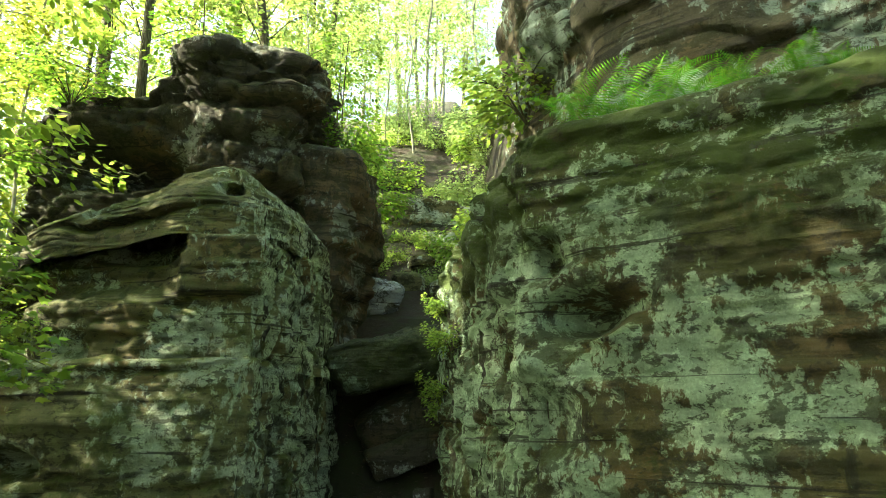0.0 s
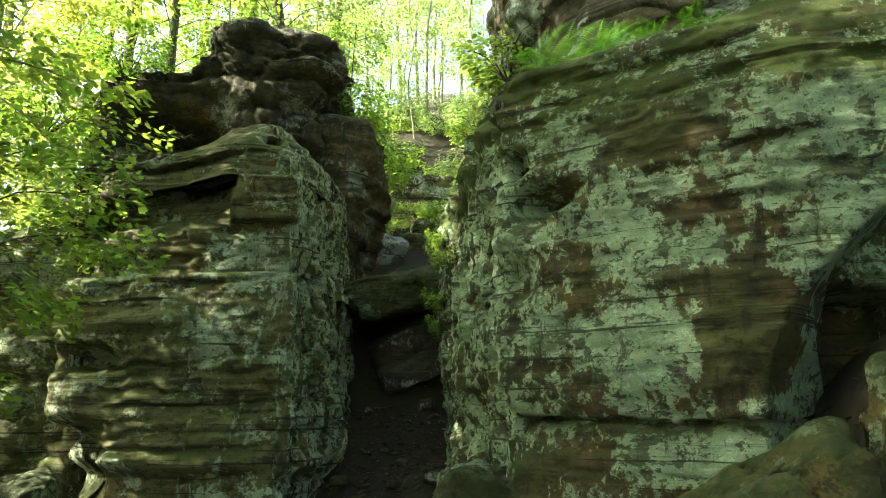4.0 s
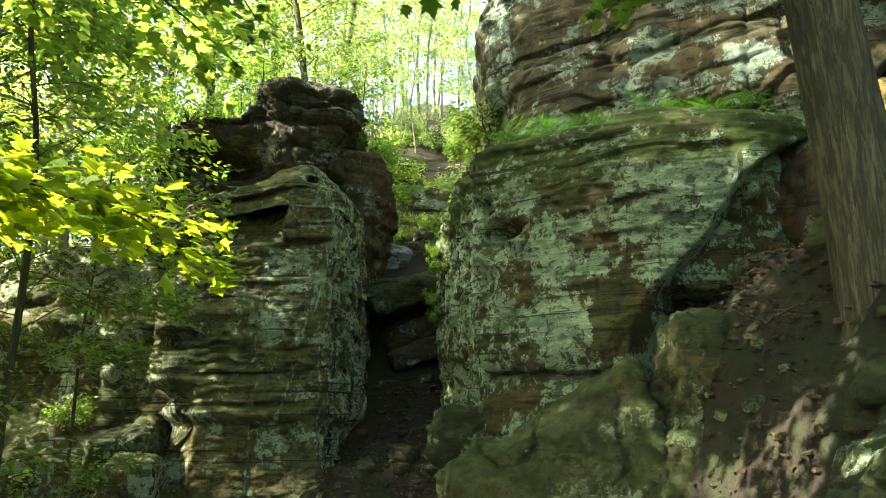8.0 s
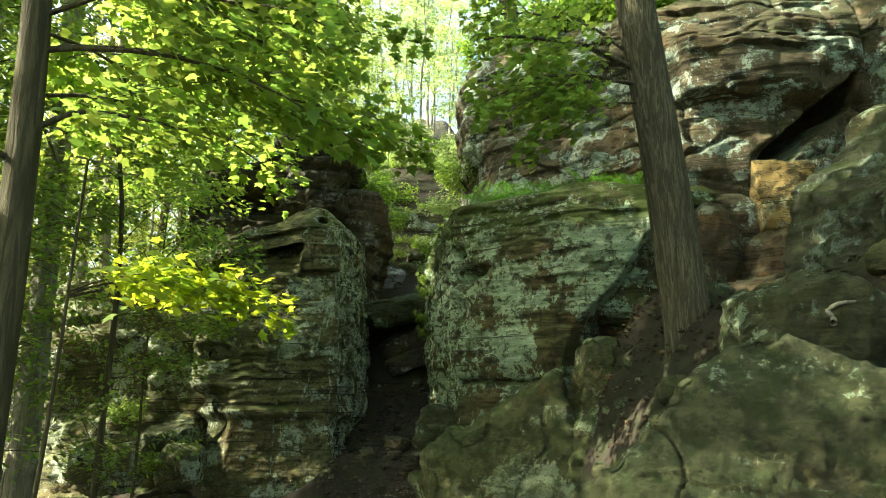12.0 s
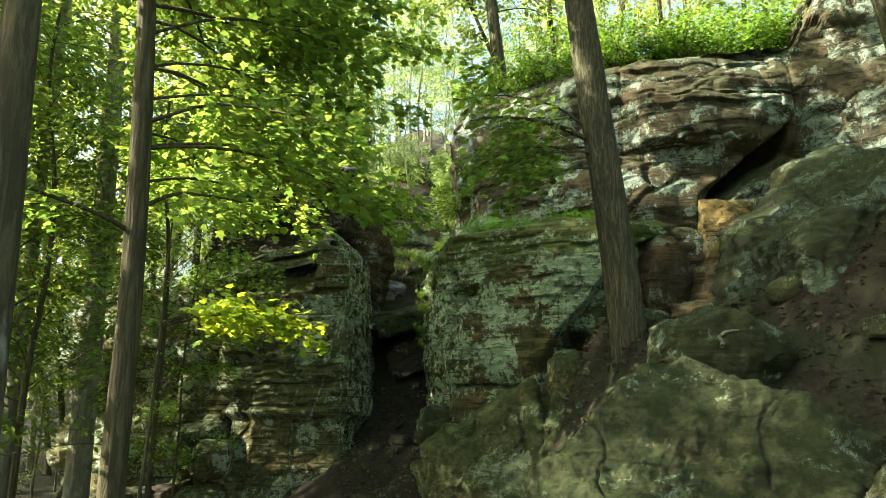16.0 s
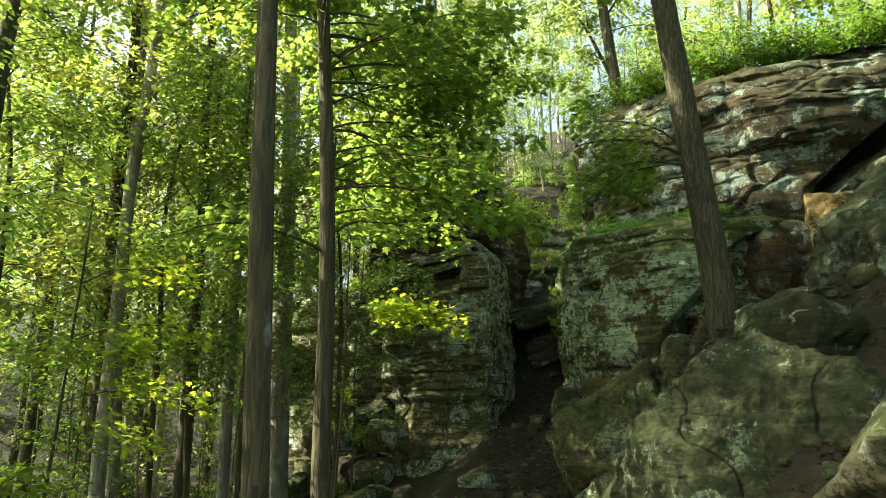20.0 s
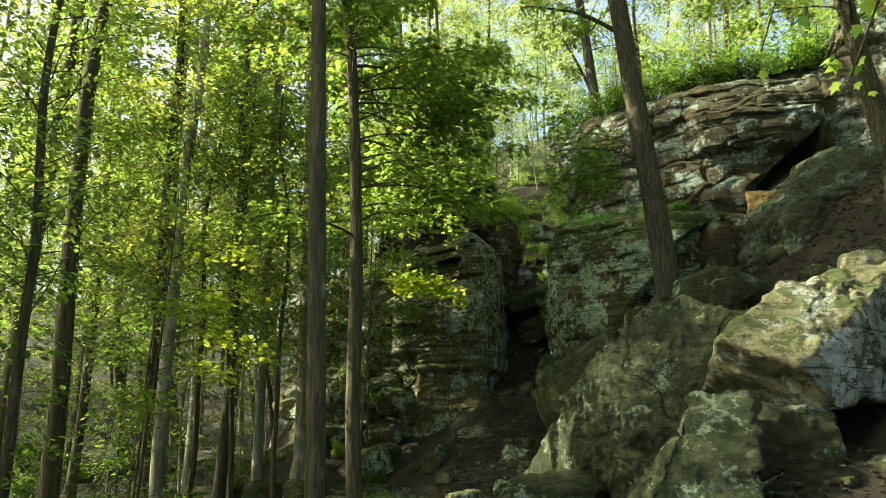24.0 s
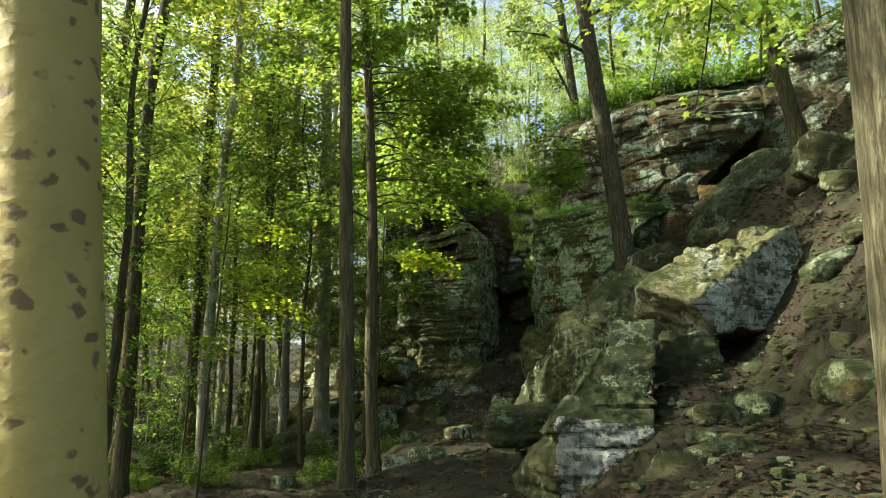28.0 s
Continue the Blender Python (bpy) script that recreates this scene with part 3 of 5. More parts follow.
def hewn(at, facets, seed, material, label, n=56, sharp=26.0, rough=0.05, beds=0.0, fresh=(), fresh_material=None):
    """A boulder broken along flat facets (normal and distance from its middle), with worn edges; fresh facets show another stone."""
    if n not in SPHERES:
        SPHERES[n] = cube_sphere(n)
    u, f = SPHERES[n]
    a = np.array(facets, float)
    nrm = a[:, :3] / np.linalg.norm(a[:, :3], axis=1)[:, None]
    wob = 1 + 0.05 * fbm(u * 2.5 + seed, 3, seed)
    pull = np.maximum(u @ nrm.T, 0) / a[:, 3][None]
    v = u * (wob / (pull ** sharp).sum(1) ** (1 / sharp))[:, None]
    d = rough * (1.3 * fbm(v * 1.3 + seed, 3, seed + 1) + 0.8 * fbm(v * 4.5 + seed, 5, seed + 2))
    val, near = broken(v + seed, np.array((1.4, 1.4, 2.0)), seed)
    d = d + rough * 0.5 * val - rough * 0.9 * np.abs(smooth_noise(v * 3.1 + seed, seed + 8)) - rough * 1.6 * np.exp(-(np.abs(smooth_noise(v * np.array([0.9, 0.9, 1.3]) + seed, seed + 9)) / 0.012) ** 2)
    d = d + rough * 0.35 * fbm(v * 14 + seed, 2, seed + 10)
    if beds:
        d = d + strata(v[:, 2] + 0.06 * fbm(v, 2, seed), v + seed, seed, beds, 0.09)
    which = pull.argmax(1)
    v = v + nrm[which] * d[:, None] * 0.6 + u * d[:, None] * 0.4
    ob = thing("boulder", v + np.array(at), f, material, label, "boulder")
    if fresh:
        ob.data.materials.append(fresh_material)
        ragged = (u @ nrm.T) / a[:, 3][None] + 0.05 * fbm(v * 5, 3, seed + 5)[:, None] * np.isin(np.arange(len(a)), fresh)[None]
        part_of = ragged.argmax(1)[f[:, 0]]
        ob.data.polygons.foreach_set("material_index", np.isin(part_of, fresh).astype(np.int32))
    return ob


def boulder(at, size, seed, material, label, n=24, name="boulder", group="", **how):
    v, f = boulder_mesh(size, seed, n, **how)
    return thing(name, v + np.array(at), f, material, label, "boulder", group)


# the block west of the cleft: a body, a set-back ledge, a nose and a domed slab on top
west = new("rock_block")
west.matrix_basis = Matrix.Translation((-3.4, 8.8, 3.4))
tagged(west, "large olive-green mossy sandstone block with level ledges beside the cleft", "rock")


def under(ob, parent):
    """Makes a finished mesh a part of a thing; a part carries no tags of its own."""
    ob.matrix_basis = parent.matrix_basis.inverted() @ ob.matrix_basis
    ob.parent = parent
    for key in ("label", "category", "group", "kind"):
        if key in ob:
            del ob[key]
    return ob


def west_body(p, o, w):
    x, z = p[:, 0], p[:, 2] + w
    front = smoothstep(-o[:, 1], 0.3, 0.7)
    d = -0.30 * smoothstep(-z, -4.85, -4.55) - 0.30 * smoothstep(-x, 4.0, 4.5) * smoothstep(-z, -5.35, -5.15)
    for k, (lip, tilt, deep, a, b) in enumerate(((7.04, 0.02, 0.20, -4.4, -1.9), (6.78, 0.03, 0.05, -5.2, -3.2), (6.30, 0.05, 0.05, -5, -3.9), (6.02, 0.06, 0.10, -4.4, -2.9), (5.86, 0.05, 0.12, -5, -2.2), (5.66, -0.02, 0.12, -4.6, -1.9),
                                  (5.50, 0.03, 0.10, -4.0, -1.9), (5.33, 0.06, 0.12, -5, -2.4), (5.16, 0.0, 0.10, -3.6, -1.9), (4.98, 0.03, 0.10, -4.6, -2.2), (4.62, 0.02, 0.10, -4, -2))):
        d += front * undercut(p, z, lip + tilt * (x + 3), deep, 0.07, k) * span(x, a, b)
    # an upright break near the corner
    d += front * 0.10 * smoothstep(x, -2.36 + 0.3 * (z - 6), -2.26 + 0.3 * (z - 6)) * span(z, 4.6, 6.95, 0.08) * -1
    return d


def west_ledge(p, o, w):
    x, z = p[:, 0], p[:, 2] + w
    front = smoothstep(-o[:, 1], 0.3, 0.7)
    d = front * (-0.42 * span(x, -3.9, -2.74, 0.10) * smoothstep(z, 8.16, 8.26) - 0.28 * smoothstep(-x, 2.72, 3.1) * smoothstep(z, 7.7, 8.0))
    d += front * 0.16 * span(x, -2.75, -1.9, 0.06) * span(z, 7.75, 8.42, 0.05)
    for k, (lip, tilt, deep, a, b) in enumerate(((7.33, 0.0, 0.24, -2.9, -1.8), (7.36, -0.06, 0.12, -5, -3.2), (7.62, 0.03, 0.14, -4.8, -3.0), (7.72, 0.0, 0.16, -2.9, -1.8), (8.02, 0.03, 0.07, -2.7, -1.8), (8.22, 0.02, 0.06, -2.6, -1.8))):
        d += front * undercut(p, z, lip + tilt * (x + 3), deep, 0.08, k) * span(x, a, b, 0.12)
    return d


def west_slab(p, o, w):
    x, z = p[:, 0], p[:, 2] + w
    front = smoothstep(-o[:, 1], 0.2, 0.6)
    mid = 8.80 + 0.13 * np.minimum(x + 2.6, 0)
    return front * (undercut(p, z, mid, 0.16, 0.07, 3) * span(x, -5.2, -1.9) - 0.25 * smoothstep(z, mid, mid + 0.5) + 0.06 * np.sin(4 * x))


under(rock_block("body", [(-1.96, 7.30), (-1.52, 9.4), (-1.6, 10.8), (-5.6, 10.8), (-5.35, 8.8), (-5.0, 7.65), (-3.4, 7.30)], 2.2,
                 lambda x, y: 7.12 + 0.02 * (x + 3) + 0 * y, LEFT_STONE, "", 11, 0.032, 0.42, 0.020, 0.05, (0.05, 0.0),
                 [(2.2, 0.35), (3.6, 0.32), (4.6, 0.25), (4.8, 0.10), (7.2, 0.0)],
                 [(-4.55, 7.5, 6.05, 0.42, 0.6, 0.16, -0.6), (-4.9, 7.6, 4.7, 0.6, 0.8, 0.45, -0.4), (-4.0, 7.3, 6.55, 0.7, 0.5, 0.3, 0.10)], 0.05, blocks=((0.4, 0.4, 2.0), 0.018), cracks=0.05, back=9.6, cut=0.07, flakes=1, carve=west_body), west)
under(rock_block("ledge", [(-1.92, 7.38), (-1.50, 9.4), (-1.6, 10.7), (-5.6, 10.7), (-5.3, 9.0), (-4.6, 7.9), (-3.3, 7.42)], 7.04,
                 lambda x, y: 8.46 + 0.10 * np.minimum(x + 3.0, 0) + 0 * y, LEFT_STONE, "", 13, 0.032, 0.40, 0.02, 0.05, (0.04, 0.0), None,
                 [(-4.2, 7.7, 7.55, 0.7, 0.8, 0.25, 0.12)], 0.08, blocks=((0.5, 0.5, 1.6), 0.03), cracks=0.05, back=9.6, cut=0.08, flakes=1, carve=west_ledge), west)
under(rock_block("top_slab", [(-1.86, 7.55), (-1.52, 9.4), (-1.7, 10.8), (-6.1, 10.8), (-5.9, 9.2), (-4.7, 7.75), (-3.2, 7.36), (-2.3, 7.38)], lambda x, y: 8.42 + 0.15 * np.minimum(x + 2.8, 0) + 0 * y,
                 lambda x, y: 9.28 + 0.30 * np.minimum(x + 2.6, 0) - 0.05 * np.minimum(x + 2.6, 0) ** 2 * (x > -4) - 0.40 * np.maximum(x + 2.35, 0) + 0.10 * (y - 8) * (x < -2.2), LEFT_STONE, "", 17, 0.032, 0.5, 0.02, 0.06, (-0.17, 0.0),
                 None, [(-2.30, 7.4, 9.02, 0.13, 0.4, 0.075, -0.55)], 0.30, blocks=((0.5, 0.5, 2.6), 0.025), cracks=0.04, back=9.9, carve=west_slab, skin=0.8), west)
# the dark cap that leans out over it
rock_block("cap_rock", [(-2.0, 9.85), (-1.95, 12.2), (-6.6, 12.6), (-6.9, 10.3), (-5.6, 9.9), (-4.3, 9.95), (-3.3, 9.55)], 8.6,
           lambda x, y: 12.0 - 0.70 * smoothstep(-x, 3.7, 4.5) + 0.10 * np.minimum(x + 4.5, 0) - 0.35 * np.maximum(x + 2.6, 0), DARK_STONE,
           "dark overhanging cap rock resting on the mossy block", 23, 0.06, 0.3, 0.10, 0.22, (0.05, 0),
           [(8.6, -0.2), (9.6, -0.3), (9.9, -0.1), (10.4, -0.15), (10.9, 0.02), (11.3, 0.14), (11.75, 0.22), (12.2, 0.0)],
           [(-5.0, 9.7, 10.25, 0.9, 0.8, 0.32, -1.3), (-2.0, 9.9, 11.2, 0.5, 0.6, 0.5, 0.25)], 0.25, rounds=1, blocks=((1.0, 1.0, 1.8), 0.12))
rock_block("rock_block", [(-1.45, 10.5), (-1.3, 12.4), (-1.75, 15.0), (-4.2, 15.2), (-3.4, 10.6)], 4.6,
           lambda x, y: 10.75 + 0.1 * (y - 11) + 0 * x, DARK_STONE, "dark mossy rock wall lining the back of the cleft", 31, 0.09, 0.4, 0.09, 0.2, (0, 0),
           [(4.6, 0.0), (7.0, 0.05), (9.0, 0.0), (10.0, 0.1)])
# the wall further west
rock_block("rock_block", [(-4.9, 8.9), (-5.2, 12), (-10, 13), (-10.2, 10.4), (-9.0, 9.4), (-7.2, 9.1)], 0.6,
           lambda x, y: 8.3 + 0.08 * (x + 6) + 0 * y, LEFT_STONE, "low lichen-spotted sandstone wall in the wood", 43, 0.085, 0.4, 0.13, 0.3, (0, 0),
           [(0.6, 0.35), (2.6, 0.3), (4.0, 0.05), (5.5, -0.1), (6.6, 0.15), (7.5, 0.0)])
# the block east of the cleft, cut away under its outer corner
def east_face(p, o, w):
    x, z = p[:, 0], p[:, 2] + 0.45 * w
    front = smoothstep(-o[:, 1], 0.3, 0.6)
    # the outer part is broken away along a slanting edge, and undercut at its foot
    edge = np.interp(z, [5.0, 5.6, 6.15, 6.75, 7.5, 7.9, 8.4], [2.15, 2.20, 2.42, 3.0, 3.5, 4.1, 5.5])
    d = front * (-0.42 * smoothstep(x, edge, edge + 0.18) - 0.8 * smoothstep(x, edge + 0.1, edge + 0.4) * smoothstep(-z, -6.28, -6.16))
    d += front * 0.30 * np.exp(-((x - 3.75) / 0.22) ** 2 - ((z - 7.42) / 0.16) ** 2)
    for k, (lip, tilt, deep, a, b) in enumerate(((5.30, 0.0, 0.30, 0.2, 3.2), (6.28, 0.02, 0.10, 1.4, 3.4), (6.42, -0.04, 0.06, 0.5, 1.5), (6.92, -0.03, 0.09, 0.7, 2.6), (6.84, 0.0, 0.05, 1.5, 3.4), (7.06, 0.02, 0.05, 1.6, 3.4), (7.30, 0.06, 0.07, 1.9, 3.4), (7.95, -0.02, 0.06, 0.9, 3.6), (7.74, -0.03, 0.06, 0.4, 1.2), (8.2, 0.02, 0.05, 1.1, 2.4))):
        d += front * undercut(p, z, lip + tilt * (x - 2), deep, 0.07, k) * span(x, a, b)
    return d


rock_block("rock_block", [(0.5, 4.55), (1.8, 3.62), (2.6, 3.18), (3.7, 2.92), (4.9, 3.3), (5.4, 7.0), (0.9, 12), (0.1, 11.5), (0.0, 8.8), (0.2, 6.8)], 3.4,
           lambda x, y: 8.42 - 0.02 * (x - 1) + 0 * y, GREEN_STONE, "large flat-faced sandstone block coated in pale green lichen", 57, 0.033, 0.55, 0.016, 0.035, (0.04, -0.04),
           [(3.4, 0.05), (5.0, -0.05), (5.32, 0.0), (5.6, 0.08), (6.5, 0.05), (7.2, 0.02), (7.9, 0.04), (8.1, 0.0), (8.4, -0.04)],
           [(0.85, 4.35, 7.12, 0.24, 0.4, 0.13, -0.40), (0.60, 4.5, 7.52, 0.13, 0.3, 0.16, -0.28), (1.02, 4.2, 7.0, 0.12, 0.3, 0.12, 0.12), (0.62, 4.6, 6.5, 0.2, 0.4, 0.22, -0.14), (0.35, 5.0, 5.75, 0.14, 0.4, 0.22, -0.35), (0.25, 6.0, 5.2, 0.3, 0.5, 0.4, -0.3)], 0.10, rounds=1,
           blocks=((0.35, 0.35, 3.0), 0.016), cracks=0.0, back=8.0, cut=0.08, flakes=-1, carve=east_face)
# the cliff above it
def cliff_face(p, o, w):
    x, z = p[:, 0], p[:, 2] + w
    d = 0 * x
    for k, (lip, tilt, deep, a, b) in enumerate(((8.95, 0.05, 0.18, 1.0, 3.6), (9.35, 0.10, 0.12, 1.5, 4.2), (9.95, 0.12, 0.30, 2.4, 6.0), (10.35, 0.02, 0.12, 1.0, 3.2), (10.75, 0.05, 0.15, 3.6, 7.2), (11.15, -0.02, 0.30, 4.4, 8.0), (11.45, 0.0, 0.15, 1.0, 4.4), (11.75, 0.03, 0.20, 2.4, 7.0))):
        d += 0.8 * undercut(p, z, lip + tilt * (x - 4), deep, 0.12, k) * span(x, a, b, 0.3)
    # the recess that slants up from the square block, under a leaning slab
    roof = 9.25 + 0.80 * (x - 5.9)
    d -= 1.7 * span(x, 5.65, 7.3, 0.2) * smoothstep(z, roof - 0.55, roof - 0.35) * (1 - smoothstep(z, roof - 0.03, roof + 0.03))
    d += 0.35 * span(x, 4.4, 7.6, 0.3) * smoothstep(z, 9.9, 10.1) * (1 - smoothstep(z, 11.0, 11.2))
    return d


rock_block("cliff", [(0.75, 6.2), (1.3, 5.4), (3.2, 4.25), (4.7, 3.45), (6.0, 3.2), (7.4, 3.5), (8.6, 3.1), (9.6, 2.2), (12.5, 0.6), (19, -2), (22, 5), (14, 12), (2.5, 12), (0.9, 9)], 7.4,
           lambda x, y: 12.15 + 0.05 * (x - 3) + 0.12 * (y - 5) + 1.5 * smoothstep(x, 7.6, 8.6), CLIFF_STONE, "tall grey-brown banded sandstone cliff with an overgrown top", 71, 0.05, 1.3, 0.03, 0.12, (0.0, 0.0),
           [(7.4, 0.0), (8.3, -0.10), (8.7, 0.10), (9.4, 0.05), (10.6, 0.10), (11.3, 0.2), (12.0, -0.1)],
           [(0.8, 6.2, 9.4, 0.6, 0.9, 0.8, -0.40)], 0.30, kind="structure", rounds=1, blocks=((0.45, 0.45, 0.9), 0.07), cracks=0.08, back=6.5, cut=0.2, carve=cliff_face, skin=0.35)
# the brown foot of the cliff, set back under it
rock_block("rock_block", [(3.9, 3.6), (5.5, 3.3), (8.0, 3.3), (11, 1.6), (13, 1.6), (13, 7), (4.2, 7)], 3.8,
           lambda x, y: 8.1 + 0 * x, FOOT_STONE, "brown sandstone foot of the cliff in an overhung recess", 83, 0.1, 0.5, 0.14, 0.3, (0, 0),
           [(3.8, 0.3), (5.5, 0.0), (7.0, -0.25), (8.0, 0.1)])

# rocks in the cleft
boulder((-0.85, 10.75, 7.4), (1.9, 1.9, 0.75), 101, BOULDER_STONE, "flat mossy rock wedged across the cleft", 32, "chockstone", boxy=5, cuts=5, turn=(6, -13, 10), chips=0.06)
boulder((-0.35, 11.1, 6.75), (2.0, 1.5, 0.6), 105, DARK_STONE, "dark tilted slab under the wedged stone", 24, boxy=7, turn=(12, -24, 0), chips=0.05)
boulder((-0.25, 11.2, 6.3), (2.0, 1.8, 0.6), 106, DARK_STONE, "dark lower slab at the back of the cleft", 24, boxy=7, turn=(8, -24, 10), chips=0.05)
boulder((-1.16, 12.7, 8.58), (0.85, 0.6, 0.75), 107, WET_STONE, "wet rock, sky reflection in its pale colour, where water trickles down", 30, "wet_rock", boxy=4, turn=(25, 5, 20), chips=0.09)
boulder((-0.1, 15.2, 9.0), (1.1, 0.9, 0.7), 109, LEFT_STONE, "mossy boulder in the back of the cleft", 22, turn=(5, -8, 40))
boulder((-0.4, 19.5, 11.9), (3.2, 1.6, 1.4), 104, LEFT_STONE, "mossy ledge at the head of the gully", 26, turn=(5, 8, 10), beds=0.3)
for i in range(6):
    boulder((-0.45 + 0.12 * i, 15.8 + 0.55 * i, 9.35 + 0.27 * i), (1.5 - 0.08 * i, 0.7, 0.3), 160 + i, CLIFF_STONE, "rough stone step climbing the gully", 12, "stone_step", "steps in the gully", boxy=8, cuts=3, turn=(2, 3, 6 * (i % 3) - 6), chips=0.03)

# boulders by the path
hewn((0.95, 2.45, 3.65), [(-0.35, -0.90, 0.25, 0.79), (-0.42, 0.40, 0.81, 0.85), (-0.55, -0.25, 0.80, 0.98), (0.95, -0.25, 0.10, 1.30), (-0.90, -0.10, -0.35, 0.88), (-0.95, -0.25, 0.15, 0.92), (0.2, 0.95, 0.1, 0.75), (0, 0, -1, 1.3), (-0.3, -0.75, -0.6, 0.95), (0.6, -0.6, 0.5, 1.75)], 111, SLAB_STONE,
     "long leaning moss-covered slab of rock", 100, 44, 0.045)
hewn((2.42, 1.75, 4.75), [(-0.25, -0.9, 0.3, 0.40), (0.3, -0.9, 0.2, 0.44), (-0.95, -0.1, 0.25, 0.40), (0.95, 0, 0.2, 0.42), (0.1, -0.35, 0.93, 0.88), (-0.5, 0, 0.85, 0.80), (0, 1, 0.1, 0.5), (0, 0, -1, 1.1), (0.6, -0.2, 0.75, 0.80)], 117, SLAB_STONE, "upright tan knee-shaped boulder", 56, 20, 0.06)
hewn((2.7, -2.6, 3.4), [(-0.32, -0.76, 0.56, 0.98), (-0.64, 0.22, 0.73, 1.47), (0.42, 0.0, 0.90, 1.77), (0.0, 0.92, 0.38, 2.0), (1, 0.1, 0.1, 2.25), (-0.15, -0.98, 0.05, 1.45), (-0.85, -0.45, 0.1, 1.25), (0, 0, -1, 1.9), (0.50, -0.78, 0.35, 1.85), (-0.75, -0.55, -0.3, 1.45)], 121, BOULDER_STONE,
     "massive moss-speckled boulder below the tall tree", 120, 40, 0.05)
hewn((4.3, -5.6, 4.2), [(0, -0.70, 0.72, 0.76), (-0.35, 0.3, 0.9, 0.62), (0.62, -0.78, 0.03, 0.72), (0.2, 0, -0.98, 0.9), (-0.75, 0.25, 0.6, 0.8), (-0.6, -0.4, -0.7, 1.5), (0.9, 0.3, 0.2, 1.65), (0, 1, 0, 1.0)], 127, TAN_STONE,
     "large tan-topped boulder with a blue-grey broken side", 64, 34, 0.04, fresh=(2,), fresh_material=BLUE_STONE)
boulder((3.3, -6.5, 2.7), (1.3, 1.2, 1.2), 129, BOULDER_STONE, "mossy cracked boulder propping up the tan one", 28, boxy=6, turn=(4, 5, 10), chips=0.06)
hewn((2.1, -8.2, 2.2), [(0, -0.68, 0.73, 0.32), (-0.15, -0.98, -0.1, 0.8), (0.97, 0.05, -0.2, 0.58), (-0.82, 0, 0.57, 0.5), (0, 0, -1, 1.5), (0, 1, 0.1, 1.0), (0, 0.1, 1, 1.22), (-0.9, -0.4, 0, 0.95)], 131, BOULDER_STONE,
     "tall mossy flat-topped boulder with a pale broken front", 64, 34, 0.045, 0.3, fresh=(1,), fresh_material=BLUE_STONE)
hewn((6.35, -0.3, 7.1), [(-0.95, -0.2, 0.15, 1.3), (-0.6, -0.3, 0.75, 0.85), (-0.1, -0.95, 0.2, 1.1), (0.2, -0.3, 0.93, 1.45), (1, 0, 0, 1.6), (0, 0, -1, 1.7), (0, 1, 0, 1.3), (0.5, -0.6, -0.6, 1.2)], 137, TEAL_STONE,
     "big dark green boulder leaning on the cliff foot", 84, 26, 0.07)
boulder((3.75, -1.45, 5.4), (1.5, 1.2, 0.95), 139, BOULDER_STONE, "low mossy rock on the bank", 28, boxy=5, turn=(6, 12, 20), chips=0.06)
boulder((5.0, -5.0, 4.95), (0.65, 0.6, 0.9), 141, TAN_STONE, "small pointed pale boulder behind the tan one", 20, boxy=3.5, turn=(8, 5, 0), chips=0.05)
boulder((5.92, 3.5, 8.2), (1.1, 1.0, 1.2), 143, YELLOW_STONE, "square yellow sandstone block under the dark hole", 24, boxy=9, cuts=2, turn=(0, 2, -10), chips=0.03)
boulder((5.4, 2.7, 6.2), (1.5, 1.2, 0.9), 145, FOOT_STONE, "broken brown rock at the cliff foot", 22, turn=(10, 8, 30), chips=0.08)
boulder((5.9, 3.55, 7.0), (1.5, 1.2, 1.4), 171, FOOT_STONE, "brown rubble block carrying the yellow one", 30, boxy=3.0, cuts=11, turn=(12, 14, 40), chips=0.14)
boulder((4.95, 3.9, 6.9), (1.7, 1.2, 2.0), 172, FOOT_STONE, "brown fluted rock pillar under the overhang", 32, boxy=2.8, cuts=9, turn=(8, -10, 30), chips=0.16)
boulder((6.7, 2.4, 7.2), (1.3, 1.1, 0.9), 173, BOULDER_STONE, "lichened fallen block at the cliff foot", 20, boxy=3.6, cuts=9, turn=(12, 10, 50), chips=0.06)
boulder((4.7, 3.5, 7.4), (0.9, 0.9, 1.4), 174, FOOT_STONE, "tall brown pillar of rock in the recess", 20, boxy=3.6, cuts=9, turn=(2, 4, 20), chips=0.07)
boulder((7.2, 1.6, 8.2), (2.2, 1.8, 1.6), 147, BOULDER_STONE, "mossy boulder high on the bank", 26, turn=(8, -12, 50), chips=0.06)
boulder((7.0, -3.4, 7.0), (1.5, 1.3, 1.2), 149, BOULDER_STONE, "grey boulder high on the bank", 22, turn=(8, 12, 0), chips=0.06)
boulder((0.5, -3.0, 1.85), (1.7, 1.0, 0.8), 151, BOULDER_STONE, "rounded mossy rock beside the path", 28, boxy=4, turn=(10, -8, 15), chips=0.05)
boulder((0.3, 5.0, 4.5), (0.8, 0.9, 0.8), 153, BOULDER_STONE, "green rock at the foot of the lichened block", 22, boxy=5, turn=(10, 20, 0), chips=0.08)

boulder((-5.5, 8.0, 4.1), (1.3, 1.1, 0.9), 155, BOULDER_STONE, "pale mossy boulder below the low wall", 24, boxy=4, turn=(10, -14, 15), chips=0.06)
boulder((-6.7, 7.8, 3.7), (1.5, 1.1, 1.0), 156, LEFT_STONE, "mossy boulder at the foot of the wall", 24, boxy=4, turn=(10, 8, 30), chips=0.06)
